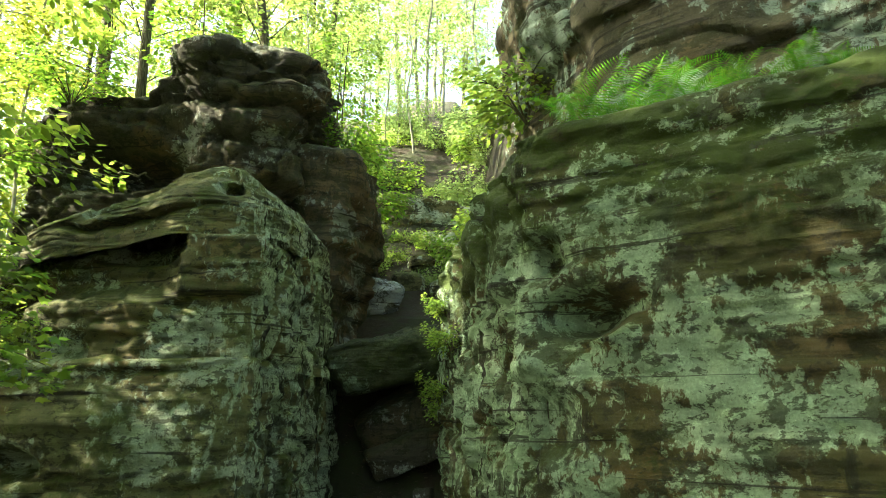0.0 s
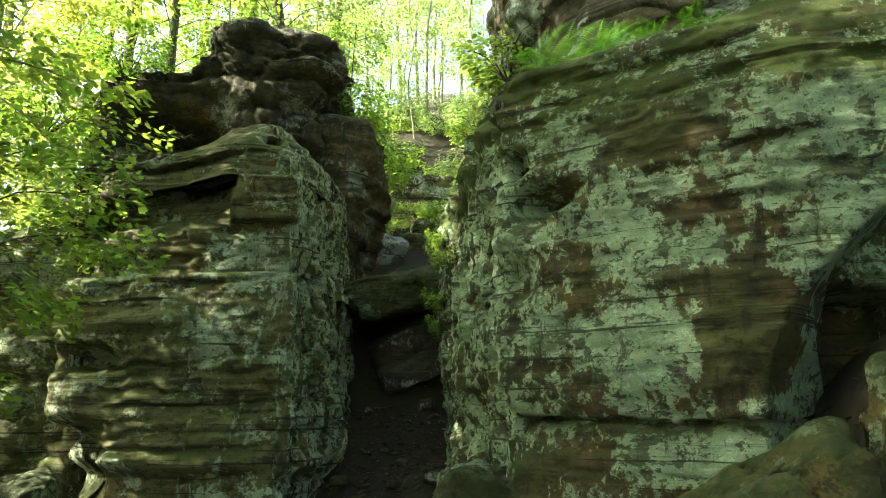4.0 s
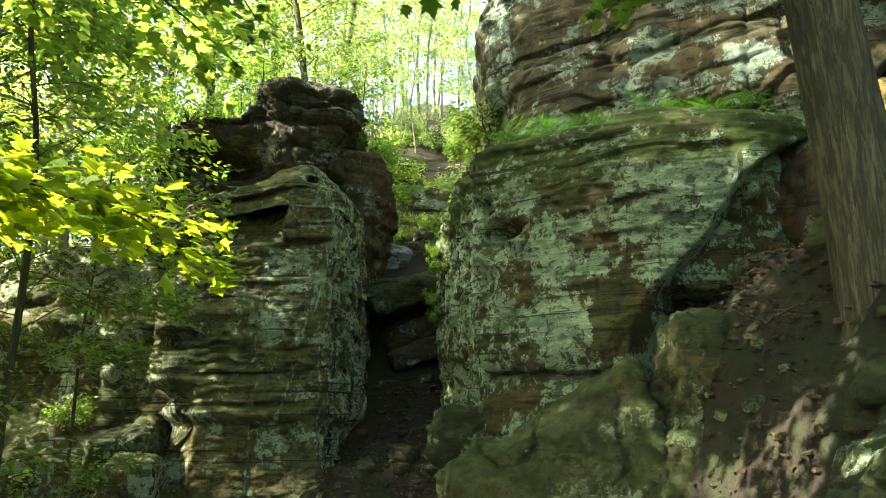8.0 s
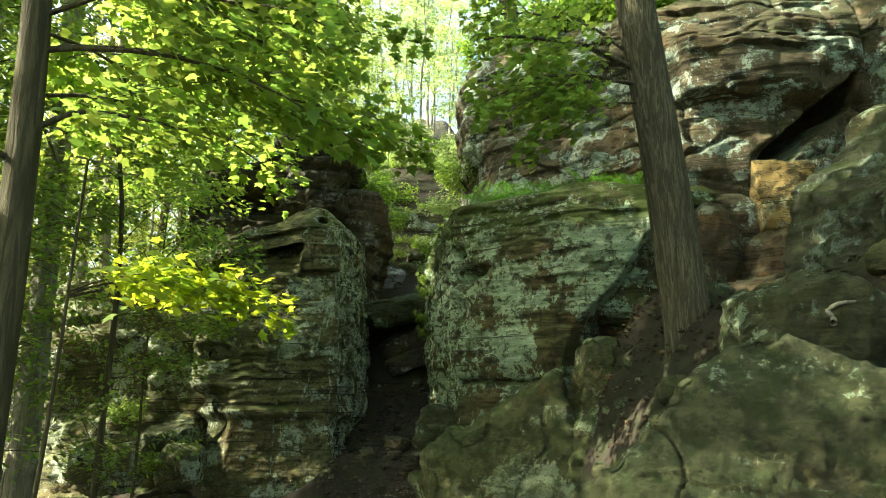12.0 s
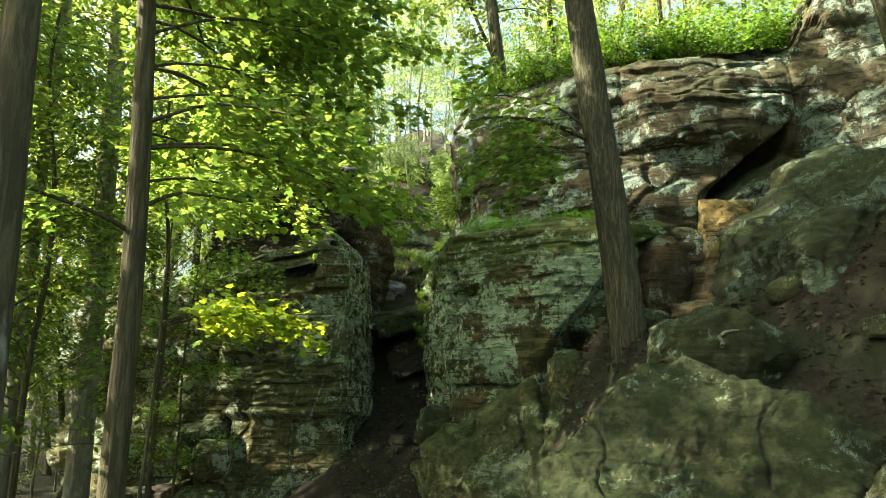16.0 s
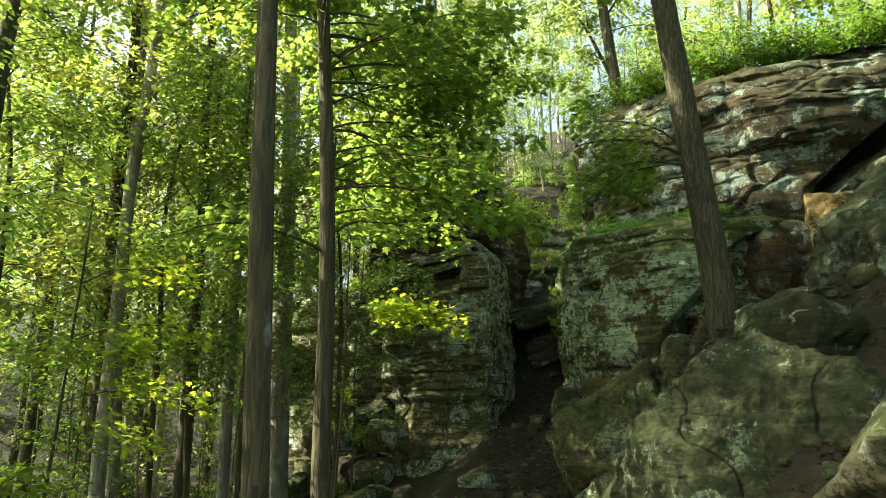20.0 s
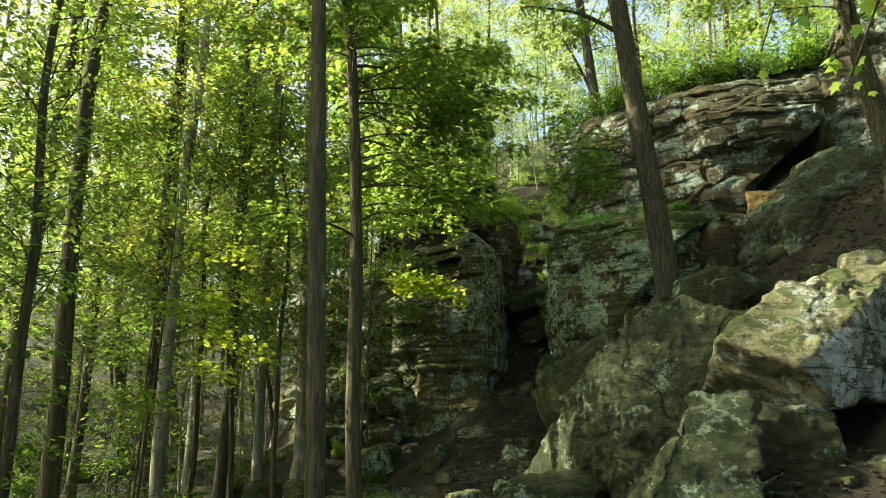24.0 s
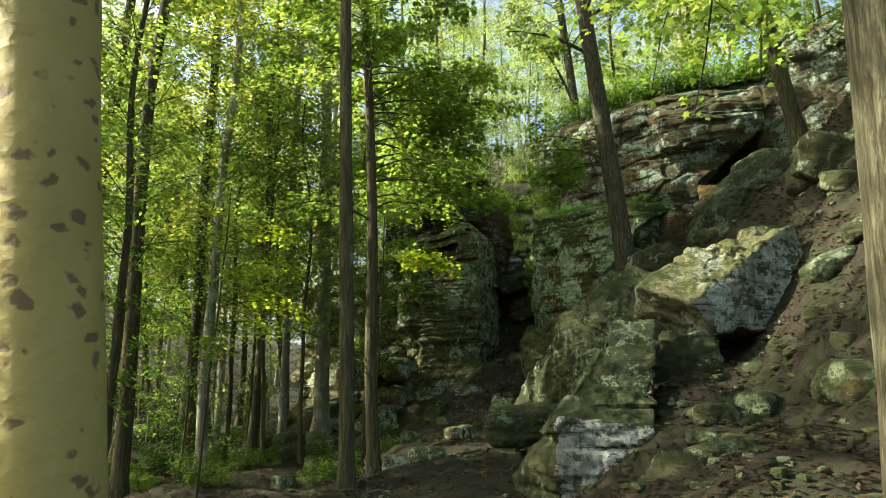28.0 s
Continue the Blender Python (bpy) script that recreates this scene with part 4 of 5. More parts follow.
boulder((-4.9, 7.0, 3.75), (0.9, 0.9, 0.8), 157, LEFT_STONE, "small mossy boulder by the block", 18, boxy=4, turn=(12, 4, 0), chips=0.06)


def scatter(count, seed, x0, x1, y0, y1, low, high, labels, group, mats, sink=0.25, avoid=()):
    """Loose rocks of several shapes lying about on the ground."""
    rng = np.random.default_rng(seed)
    kinds = []
    for k in range(5):
        v, f = boulder_mesh((1, rng.uniform(0.7, 1.0), rng.uniform(0.45, 0.8)), seed + k, 10, boxy=rng.uniform(3, 7), cuts=6, chips=0.08)
        for mat in mats:
            me = mesh_of("stone", v, f)
            me.materials.append(mat)
            kinds.append(me)
    done = 0
    while done < count:
        x, y = rng.uniform(x0, x1), rng.uniform(y0, y1)
        if any((x - a) ** 2 + (y - b) ** 2 < r * r for a, b, r in avoid):
            continue
        done += 1
        size = low + (high - low) * rng.uniform() ** 2.2
        q = np.array([[x, y, 0]])
        z = float(rough_ground(q[:, 0], q[:, 1])[0]) + size * (0.28 - sink)
        ob = new("stone", kinds[rng.integers(len(kinds))])
        ob.matrix_basis = pose(x, y, z, rng.uniform(-20, 20), rng.uniform(-20, 20), rng.uniform(0, 360)) @ Matrix.Diagonal((size, size, size, 1))
        tagged(ob, labels, "stone", group)


scatter(32, 301, -1.5, -0.1, 2.5, 10.5, 0.12, 0.5, "dark stone lying on the path through the cleft", "stones in the cleft", [DARK_STONE])
scatter(44, 311, -6.0, 0.6, -4.0, 5.0, 0.2, 0.95, "mossy rock in the rubble below the blocks", "rubble below the blocks", [BOULDER_STONE, LEFT_STONE], 0.2)
scatter(96, 317, 2.6, 8.5, -13.5, -2.5, 0.12, 0.9, "flat mossy stone half sunk in the bank", "stones on the bank", [BOULDER_STONE, SLAB_STONE], 0.42)
scatter(84, 331, 1.9, 6.8, -1.6, 3.0, 0.12, 0.6, "broken stone in the scree under the cliff", "scree stones", [SLAB_STONE, BOULDER_STONE], 0.36)
scatter(22, 337, -9.0, -4.6, 3.0, 8.8, 0.3, 1.3, "pale mossy rock below the low wall", "rocks below the wall", [LEFT_STONE, BOULDER_STONE], 0.2)
scatter(20, 341, -1.2, 0.9, 13.5, 21, 0.4, 1.3, "mossy rock step in the upper gully", "rocks in the gully", [LEFT_STONE])



def pebbles(count, seed, x0, x1, y0, y1, high, label, mat):
    """Small loose stones and clods, too many to count."""
    r = np.random.default_rng(seed)
    v, f = boulder_mesh((1, 0.85, 0.6), seed, 3, boxy=4, cuts=5, chips=0.1)
    x, y = r.uniform(x0, x1, count), r.uniform(y0, y1, count)
    z = rough_ground(x, y)
    chunks = []
    for i in range(count):
        k, a = 0.025 + high * r.uniform() ** 2.5, r.uniform(0, 6.28)
        turned = np.column_stack([v[:, 0] * math.cos(a) - v[:, 1] * math.sin(a), v[:, 0] * math.sin(a) + v[:, 1] * math.cos(a), v[:, 2] * r.uniform(0.5, 1.2)])
        chunks.append((turned * k + np.array([x[i], y[i], z[i] + 0.1 * k]), f))
    thing("pebbles", *joined(chunks), mat, label, "stones", kind="stuff", smooth=False)


pebbles(1100, 351, 1.8, 6.8, -2.0, 3.2, 0.08, "small broken stones in the scree under the cliff", FOOT_STONE)
pebbles(1600, 353, 1.6, 8.5, -14, -3, 0.14, "small stones strewn over the bank", SLAB_STONE)
pebbles(900, 355, -1.9, 0.4, -1.0, 10.8, 0.12, "small stones on the path through the cleft", DARK_STONE)
pebbles(900, 357, -6.0, 1.6, -12.0, 0.5, 0.16, "small mossy stones on the forest floor", SLAB_STONE)

# ---- trees ----
def tube(path, radii, sides=12, wob=0.0, seed=0, flare=0.0):
    """A tapered limb along a path of points, with an uneven skin."""
    path, radii = np.array(path, float), np.array(radii, float)
    t = np.gradient(path, axis=0)
    t /= np.linalg.norm(t, axis=1)[:, None]
    ref = np.where(np.abs(t[:, 2:]) > 0.8, [[1.0, 0, 0]], [[0, 0, 1.0]])
    u = np.cross(t, ref)
    u /= np.linalg.norm(u, axis=1)[:, None]
    w = np.cross(t, u)
    a = np.linspace(0, 2 * np.pi, sides, endpoint=False)
    ring = np.cos(a)[None, :, None] * u[:, None] + np.sin(a)[None, :, None] * w[:, None]
    r = radii[:, None] * np.ones(sides)
    if wob:
        q = (path[:, None] + ring * 0.2).reshape(-1, 3)
        r = r * (1 + wob * fbm(q * np.array([4, 4, 1.3]) + seed, 3, seed).reshape(r.shape))
    if flare:
        hgt = path[:, 2:] - path[0, 2]
        r = r * (1 + flare * np.exp(-hgt / 0.35) * (1 + 0.5 * np.sin(a * 4 + seed)[None]))
    v = (path[:, None] + ring * r[:, :, None]).reshape(-1, 3)
    n, k = len(path), sides
    i = np.arange(k)
    j = (i + 1) % k
    f = np.concatenate([np.stack([q * k + i, q * k + j, (q + 1) * k + j, (q + 1) * k + i], 1) for q in range(n - 1)])
    return v, f


def bent(start, end, sag=0.0, n=9, wander=0.1, seed=0):
    s, e = np.array(start, float), np.array(end, float)
    u = np.linspace(0, 1, n)
    p = s + (e - s) * u[:, None]
    p[:, 2] += sag * 4 * u * (1 - u)
    q = np.stack([u * 3, u * 0 + seed * 1.7, u * 0], 1)
    for k in range(2):
        p[:, k] += wander * smooth_noise(q, seed + k) * np.sin(np.pi * u)
    return p


MAPLE = np.array([(0, 0), (0.16, 0.02), (0.42, 0.10), (0.30, 0.30), (0.50, 0.60), (0.22, 0.56), (0, 1.0), (-0.22, 0.56), (-0.50, 0.60), (-0.30, 0.30), (-0.42, 0.10), (-0.16, 0.02)])
DIAMOND = np.array([(0, 0), (0.30, 0.45), (0, 1.0), (-0.30, 0.45)])
OVAL = np.array([(0, 0), (0.27, 0.28), (0.25, 0.62), (0, 1.0), (-0.25, 0.62), (-0.27, 0.28)])


def leaves(at, yaw, tilt, roll, size, shape, cup=0.12):
    """Leaves of one outline at many places: (verts, faces)."""
    at = np.asarray(at)
    n, k = len(at), len(shape)
    loc = np.column_stack([shape, -cup * np.abs(shape[:, 0]) - 0.10 * shape[:, 1] ** 2])
    cy, sy, ct, st, cr, sr = np.cos(yaw), np.sin(yaw), np.cos(tilt), np.sin(tilt), np.cos(roll), np.sin(roll)
    x, y, z = loc[:, 0][None] * size[:, None], loc[:, 1][None] * size[:, None], loc[:, 2][None] * size[:, None]
    x, z = x * cr[:, None] + z * sr[:, None], -x * sr[:, None] + z * cr[:, None]
    y, z = y * ct[:, None] - z * st[:, None], y * st[:, None] + z * ct[:, None]
    x, y = x * cy[:, None] - y * sy[:, None], x * sy[:, None] + y * cy[:, None]
    v = np.stack([x, y, z], 2) + at[:, None]
    return v.reshape(-1, 3), np.arange(n * k).reshape(n, k)


def spray(rng, path, count, size, shape, width, drop=0.25):
    """Leaves in a flat fan along the outer part of a limb."""
    path = np.asarray(path)
    u = rng.uniform(0.18, 1.0, count) ** 0.8
    k = np.linspace(0, 1, len(path))
    p = np.stack([np.interp(u, k, path[:, c]) for c in range(3)], 1)
    way = path[-1] - path[0]
    yaw0 = math.atan2(way[1], way[0]) - math.pi / 2
    side = rng.uniform(-1, 1, count)
    w = width * np.sin(np.pi * np.clip(u * 0.92 + 0.06, 0, 1)) ** 0.7
    # leaves gather on side twigs
    u2 = np.round(u * 9) / 9
    off = side * w
    p += np.outer(off, (math.cos(yaw0), math.sin(yaw0), 0))
    fwd = np.abs(off) * 0.5 + (u2 - u) * np.linalg.norm(way) * 0.6
    p += np.outer(fwd, (-math.sin(yaw0), math.cos(yaw0), 0))
    p[:, 2] += rng.normal(0, 0.05 + 0.16 * width, count) - drop * (off / max(width, 0.1)) ** 2 * width * 0.4
    yaw = yaw0 - side * 1.1 + rng.normal(0, 0.5, count)
    return leaves(p, yaw, rng.normal(-0.25, 0.35, count), rng.normal(0, 0.35, count), size * rng.uniform(0.6, 1.25, count), shape)


def tree(name, base, top, r0, r1, bark, label, seed, limbs=(), spread=None, leaf=LEAF, size=0.11, shape=MAPLE, per=160, wander=0.12, sides=14, flare=0.5, group="trees in the wood", width=0.55, fine=True):
    """A tree: trunk, limbs and a crown of leafy sprays. limbs: (height, to_x, to_y, to_z, radius); spread: (count, from, to, reach) of further limbs."""
    base, top = np.array(base, float), np.array(top, float)
    rng = np.random.default_rng(seed)
    base[2] = float(ground_height(base[0], base[1])) - 0.15 if base[2] is None or np.isnan(base[2]) else base[2]
    n = 40
    path = bent(base, top, 0, n, wander, seed)
    root = new(name)
    root.matrix_basis = Matrix.Translation(base)
    tagged(root, label, "tree", group)
    v, f = tube(path, np.linspace(r0, r1, n) ** 1.0, sides, 0.05, seed, flare)
    piece("trunk", mesh_of("trunk", v - base, f), bark).parent = root
    todo = [(np.array([np.interp(h, path[:, 2], path[:, c]) for c in range(3)]), np.array(e, float), r) for h, *e, r in limbs]
    if spread:
        count, lo, hi, reach = spread
        for k in range(count):
            h = lo + (hi - lo) * (k + rng.uniform(0, 1)) / count
            a = k * 2.4 + rng.uniform(-0.5, 0.5)
            s = np.array([np.interp(h, path[:, 2], path[:, c]) for c in range(3)])
            far = reach * rng.uniform(0.6, 1.1) * (1 - 0.45 * (h - lo) / (hi - lo + 0.01))
            todo.append((s, s + np.array([math.cos(a) * far, math.sin(a) * far, far * rng.uniform(-0.15, 0.75)]), max(0.010, r0 * 0.12)))
    chunks, wood = [], []
    for k, (s, e, r) in enumerate(todo):
        limb = bent(s, e, 0.12 * np.linalg.norm(e - s), 9, 0.15, seed + k)
        v, f = tube(limb, np.linspace(r, r * 0.25, 9), 5, 0, seed + k)
        if k < 10:
            piece("limb", mesh_of("limb", v - base, f), bark).parent = root
        else:
            wood.append((v - base, f))
        long = np.linalg.norm(e - s)
        for q in range(max(1, int(long / 0.9))):
            if q == 0:
                sub = limb
            else:
                b = limb[rng.integers(2, 7)]
                d = (e - s) / long
                a = rng.choice([-1, 1]) * rng.uniform(0.5, 1.1)
                d = np.array([d[0] * math.cos(a) - d[1] * math.sin(a), d[0] * math.sin(a) + d[1] * math.cos(a), d[2] * 0.5 + rng.uniform(-0.1, 0.15)])
                sub = bent(b, b + d * long * rng.uniform(0.3, 0.6), 0.05, 5, 0.1, seed + k + q)
                if fine:
                    wood.append(tube(sub - base, np.linspace(r * 0.35, 0.004, 5), 3))
            chunks.append(spray(rng, sub, int(per * (1.0 if q == 0 else 0.6)), size, shape, width * (1 if q == 0 else 0.7)))
    if wood:
        quads = joined(wood)
        tagged(piece("twig_wood", mesh_of("twigs", *quads), bark), kind="stuff").parent = root
    if chunks:
        v, f = joined(chunks)
        piece("crown", mesh_of("crown", v - base, f, False), leaf).parent = root
    return root


def g(x, y):
    return float(ground_height(x, y)) - 0.15


tree("tree", (3.05, -0.2, 4.95), (1.25, -0.9, 24.0), 0.26, 0.11, BARK, "tall furrowed grey-brown tree leaning from the bank", 201,
     [(8.5, 0.75, -0.9, 8.7, 0.045), (8.5, 1.2, -0.2, 8.2, 0.02), (8.4, 0.75, -0.8, 8.0, 0.03), (8.2, 1.15, -0.6, 7.4, 0.02), (8.4, 0.75, -1.1, 7.6, 0.02), (8.7, 0.6, -0.3, 9.3, 0.025), (11.5, 0.2, -0.5, 12.5, 0.06), (12.5, 3.9, -0.5, 13.5, 0.06), (12.8, 3.6, -2.8, 13.8, 0.05)], (30, 13.5, 23.6, 4.6), per=200, wander=0.1, sides=28, flare=0.75)
tree("tree", (-2.55, -5.6, g(-2.55, -5.6)), (-3.05, -5.6, 23), 0.15, 0.07, BARK_DARK, "slender straight brown-barked tree", 211, [], (30, 12.0, 22.6, 4.2), per=190, wander=0.06)
tree("tree", (-2.9, -2.6, g(-2.9, -2.6)), (-3.75, -2.6, 19), 0.15, 0.06, BARK_DARK, "slender crooked maple with broad leafy sprays", 223,
     [(7.6, -1.0, -1.6, 7.4, 0.022), (8.2, -0.9, -0.6, 8.2, 0.022), (9.0, -1.0, -1.8, 9.3, 0.022), (7.2, -1.4, -0.2, 7.2, 0.02), (9.8, -1.2, -0.8, 10.6, 0.022), (6.6, -4.6, -4.3, 6.6, 0.03),
      (7.6, -0.35, -2.4, 6.85, 0.025), (7.9, -0.6, -3.0, 7.6, 0.025), (8.6, -1.5, 0.4, 9.0, 0.022), (10.4, -1.6, 0.2, 11.0, 0.022), (6.9, -1.7, -2.2, 7.0, 0.03), (9.6, -0.6, -0.6, 9.6, 0.03), (9.4, -0.9, 0.8, 9.2, 0.03), (8.6, -1.6, 0.8, 8.2, 0.025), (9.2, -2.0, 1.5, 9.0, 0.025), (10.2, -1.0, 1.8, 10.4, 0.03), (8.6, -2.6, 0.9, 8.6, 0.02), (7.8, -3.0, 0.2, 7.6, 0.02), (10.6, -1.6, 2.4, 11.2, 0.03), (10.0, -3.4, 1.2, 9.8, 0.03)],
     (44, 9.4, 18.6, 3.4), size=0.13, per=250, wander=0.2)
# the lit spray belongs to the crooked maple; this stem is added to carry it
tree("sapling", (-3.3, -1.9, g(-3.3, -1.9)), (-3.0, -1.7, 7.0), 0.03, 0.012, BARK_DARK, "maple spray on a thin added stem, sunlight in its yellow-green leaves", 227,
     [(5.7, -1.25, -0.9, 5.60, 0.014), (5.72, -1.55, -1.6, 5.68, 0.012), (5.75, -1.9, -2.1, 5.75, 0.012)], None, LEAF_LIT, 0.12, per=230, flare=0.2, group="saplings", width=0.36)
# added for its high crown, which keeps the sun off the maple's leaves
tree("tree", (-9.2, -2.6, g(-9.2, -2.6)), (-9.5, -2.5, 25), 0.2, 0.08, BARK_DARK, "added tall straight tree whose high crown shades the maple", 230, [], (20, 14.2, 24.5, 4.8), LEAF_FAR, 0.15, OVAL, 170, wander=0.3)
tree("sapling", (-6.3, -4.2, g(-6.3, -4.2)), (-6.0, -4.1, 7.2), 0.035, 0.012, BARK_DARK, "young maple holding out broad light-green sprays", 228,
     [(5.2, -4.4, -3.6, 5.25, 0.014), (5.0, -4.8, -4.5, 5.05, 0.014), (4.8, -5.2, -5.2, 4.9, 0.013), (4.4, -4.5, -3.1, 4.3, 0.013), (4.0, -4.7, -4.2, 3.8, 0.012), (6.0, -5.0, -3.0, 6.2, 0.012), (3.4, -5.4, -5.4, 3.3, 0.012)], None, LEAF_LIT, 0.11, per=170, flare=0.2, group="saplings", width=0.45)
tree("tree", (-7.2, 5.5, g(-7.2, 5.5)), (-7.7, 5.5, 25), 0.27, 0.12, BARK_PALE, "tall pale-barked tree in front of the rock wall", 229, [(10.2, -4.6, 5.2, 10.4, 0.03), (10.6, -3.9, 5.6, 11.3, 0.03), (9.6, -5.0, 4.6, 9.6, 0.03), (11.3, -4.8, 6.2, 12.2, 0.03), (10.0, -5.4, 3.8, 10.2, 0.03), (11.0, -5.6, 7.0, 11.4, 0.03)], (56, 8.8, 24.5, 5.0), per=170, size=0.16, shape=OVAL)
tree("tree", (0.0, -16.25, 0.2), (-1.55, -16.3, 14), 0.215, 0.17, BARK_BEECH, "smooth spotted beech trunk standing close by the path", 233, [], (10, 7.5, 13.8, 3.2), per=110, wander=0.04, sides=28)
tree("tree", (3.27, -15.0, 0.5), (3.95, -15.2, 16), 0.23, 0.17, BARK, "rough grey tree trunk beside the path", 239, [(6.6, 3.3, -10.0, 5.7, 0.03), (6.9, 4.2, -9.6, 6.2, 0.03), (6.4, 3.9, -11.2, 6.1, 0.025), (7.2, 5.0, -10.6, 6.4, 0.03), (7.0, 2.9, -9.2, 6.4, 0.025)], (10, 8, 13.8, 3.2), per=110, wander=0.05, sides=24)
tree("tree", (7.3, -0.8, g(7.3, -0.8)), (5.6, -0.8, 21), 0.2, 0.10, BARK, "grey tree on the upper bank", 241, [(11.5, 4.6, -4.2, 10.2, 0.03), (12.0, 4.4, -5.2, 11.4, 0.03), (11.0, 5.6, -4.6, 10.0, 0.03), (12.5, 6.0, -6.0, 12.0, 0.03)], (30, 11.0, 20.6, 4.0), LEAF, per=240)
tree("tree", (2.05, 6.6, 11.9), (0.9, 6.6, 24), 0.17, 0.10, BARK, "forked grey tree on top of the cliff", 242, [(13.2, 0.6, 6.3, 15.8, 0.07), (15.5, 3.4, 6.0, 16.6, 0.04)], (30, 15, 23.6, 3.8), LEAF_FAR, 0.15, OVAL, 140, group="trees on the cliff")
tree("tree", (-14.9, 12.5, 0.2), (-20.4, 13.8, 17.0), 0.27, 0.16, BARK_DARK, "dark tree leaning across the wood", 245, [], (14, 9, 15.3, 3.2), LEAF_FAR, 0.2, DIAMOND, 90, flare=0.3)
tree("tree", (-13.9, 1.1, g(-13.9, 1.1)), (-13.0, 1.3, 19), 0.22, 0.14, BARK_DARK, "dark forked tree in the wood", 243, [], (30, 6, 18.8, 4.0), LEAF_FAR, 0.16, DIAMOND, 230)
tree("tree", (-8.1, 4.3, g(-8.1, 4.3)), (-8.0, 4.3, 16), 0.15, 0.10, BARK_PALE, "thin pale tree with flared foot", 247, [], (12, 7, 15.8, 3.0), LEAF_FAR, 0.14, OVAL, 130)

tree("sapling", (-5.3, 5.6, g(-5.3, 5.6)), (-5.1, 5.7, 8.6), 0.035, 0.012, BARK_DARK, "young maple spreading level sprays before the block", 249,
     [(6.8, -2.9, 5.3, 6.9, 0.014), (7.3, -3.2, 5.6, 7.5, 0.014), (6.2, -3.6, 5.0, 6.3, 0.013), (7.6, -4.0, 4.6, 7.9, 0.013), (5.4, -4.0, 4.6, 5.5, 0.012), (7.9, -4.4, 6.6, 8.4, 0.012), (6.5, -6.6, 4.6, 6.7, 0.012), (8.2, -6.2, 5.0, 8.6, 0.012)],
     None, LEAF, 0.10, per=230, flare=0.2, group="saplings", width=0.6)
# the wood: a few kinds of trees, each standing many times
rng = np.random.default_rng(77)
TALL = [tree("tree", (-17.3, 13.7, g(-17.3, 13.7)), (-17.1, 13.9, 24), 0.18, 0.08, BARK_PALE, "tall pale tree in the sunlit wood", 251, [], (34, 7, 23.5, 4.4), LEAF_GOLD, 0.165, DIAMOND, 125, width=0.75, sides=10, fine=False, wander=0.4),
        tree("tree", (-20.3, 12.1, g(-20.3, 12.1)), (-19.9, 12.4, 22), 0.17, 0.08, BARK, "tall grey tree in the sunlit wood", 253, [], (34, 5, 21.5, 4.2), LEAF, 0.16, DIAMOND, 125, width=0.75, sides=10, fine=False, wander=0.4),
        tree("tree", (-22.8, 19.8, g(-22.8, 19.8)), (-25.2, 19.6, 21), 0.17, 0.08, BARK_DARK, "dark leaning tree in the sunlit wood", 257, [], (32, 6, 20.5, 4.2), LEAF_FAR, 0.165, DIAMOND, 125, width=0.75, sides=10, fine=False, wander=0.4)]
LOW = [tree("sapling", (-9.5, 0.5, g(-9.5, 0.5)), (-9.3, 0.6, 6.5), 0.035, 0.012, BARK_DARK, "slender leafy sapling in the undergrowth", 261, [], (20, 1.2, 6.4, 1.6), LEAF_SHADED, 0.14, DIAMOND, 55, group="saplings", width=0.5, sides=8),
       tree("sapling", (-11.5, 6.0, g(-11.5, 6.0)), (-11.4, 6.2, 8.5), 0.05, 0.02, BARK_PALE, "young beech with level leafy twigs", 263, [], (24, 2.0, 8.2, 2.2), LEAF_FAR, 0.15, DIAMOND, 60, group="saplings", width=0.6, sides=8)]
MID = [tree("tree", (-7.4, -6.0, g(-7.4, -6.0)), (-7.2, -5.8, 14.5), 0.10, 0.04, BARK_DARK, "young maple with layered level sprays in the wood", 265, [], (44, 4.6, 14.2, 3.0), LEAF, 0.14, DIAMOND, 80, width=0.8, sides=10, wander=0.3),
       tree("tree", (-12.0, -9.6, g(-12.0, -9.6)), (-12.3, -9.4, 12.5), 0.08, 0.03, BARK_DARK, "slender shaded maple in the wood", 267, [], (40, 3.6, 12.2, 2.8), LEAF, 0.135, DIAMOND, 80, width=0.8, sides=10, wander=0.3)]
PALE = [tree("tree", (-1.2, 30.5, g(-1.2, 30.5)), (-0.9, 30.8, g(-1.2, 30.5) + 13), 0.09, 0.04, BARK_PALE, "thin pale tree glowing at the head of the gully", 269, [], (26, g(-1.2, 30.5) + 4, g(-1.2, 30.5) + 12.6, 2.4), LEAF_PALE, 0.17, DIAMOND, 95, group="trees in the gully", width=0.7, sides=8, fine=False, wander=0.3),
        tree("tree", (1.6, 26.0, g(1.6, 26)), (1.2, 26.2, g(1.6, 26) + 10), 0.07, 0.03, BARK_PALE, "slim pale sapling in the gully", 270, [], (22, g(1.6, 26) + 1.5, g(1.6, 26) + 9.6, 2.0), LEAF_PALE, 0.15, DIAMOND, 90, group="trees in the gully", width=0.6, sides=8, fine=False, wander=0.3)]
placed = [(-16.0, 12.8), (-17.3, 13.7), (-20.3, 12.1), (-22.8, 19.8), (-13.9, 1.1)]


def clear(x, y, far):
    if min((x - a) ** 2 + (y - b) ** 2 for a, b in placed) < far * far:
        return False
    if -6.9 < x < 14 and -8 < y < 13 and not (y < -1 and x > 8) and not (x > 1.5 and y > 6.3):
        return False
    if -20 < x < -4 and -4.6 < y < -0.4:
        return False
    if y < -7 and -6 < x < 6:
        return False
    if far > 1.5 and y > 8 and abs(x - 0.035 * y) < 2.6 + 0.09 * y:
        return False
    return not (-1.6 < x < 1.2 and 8 < y < 20)


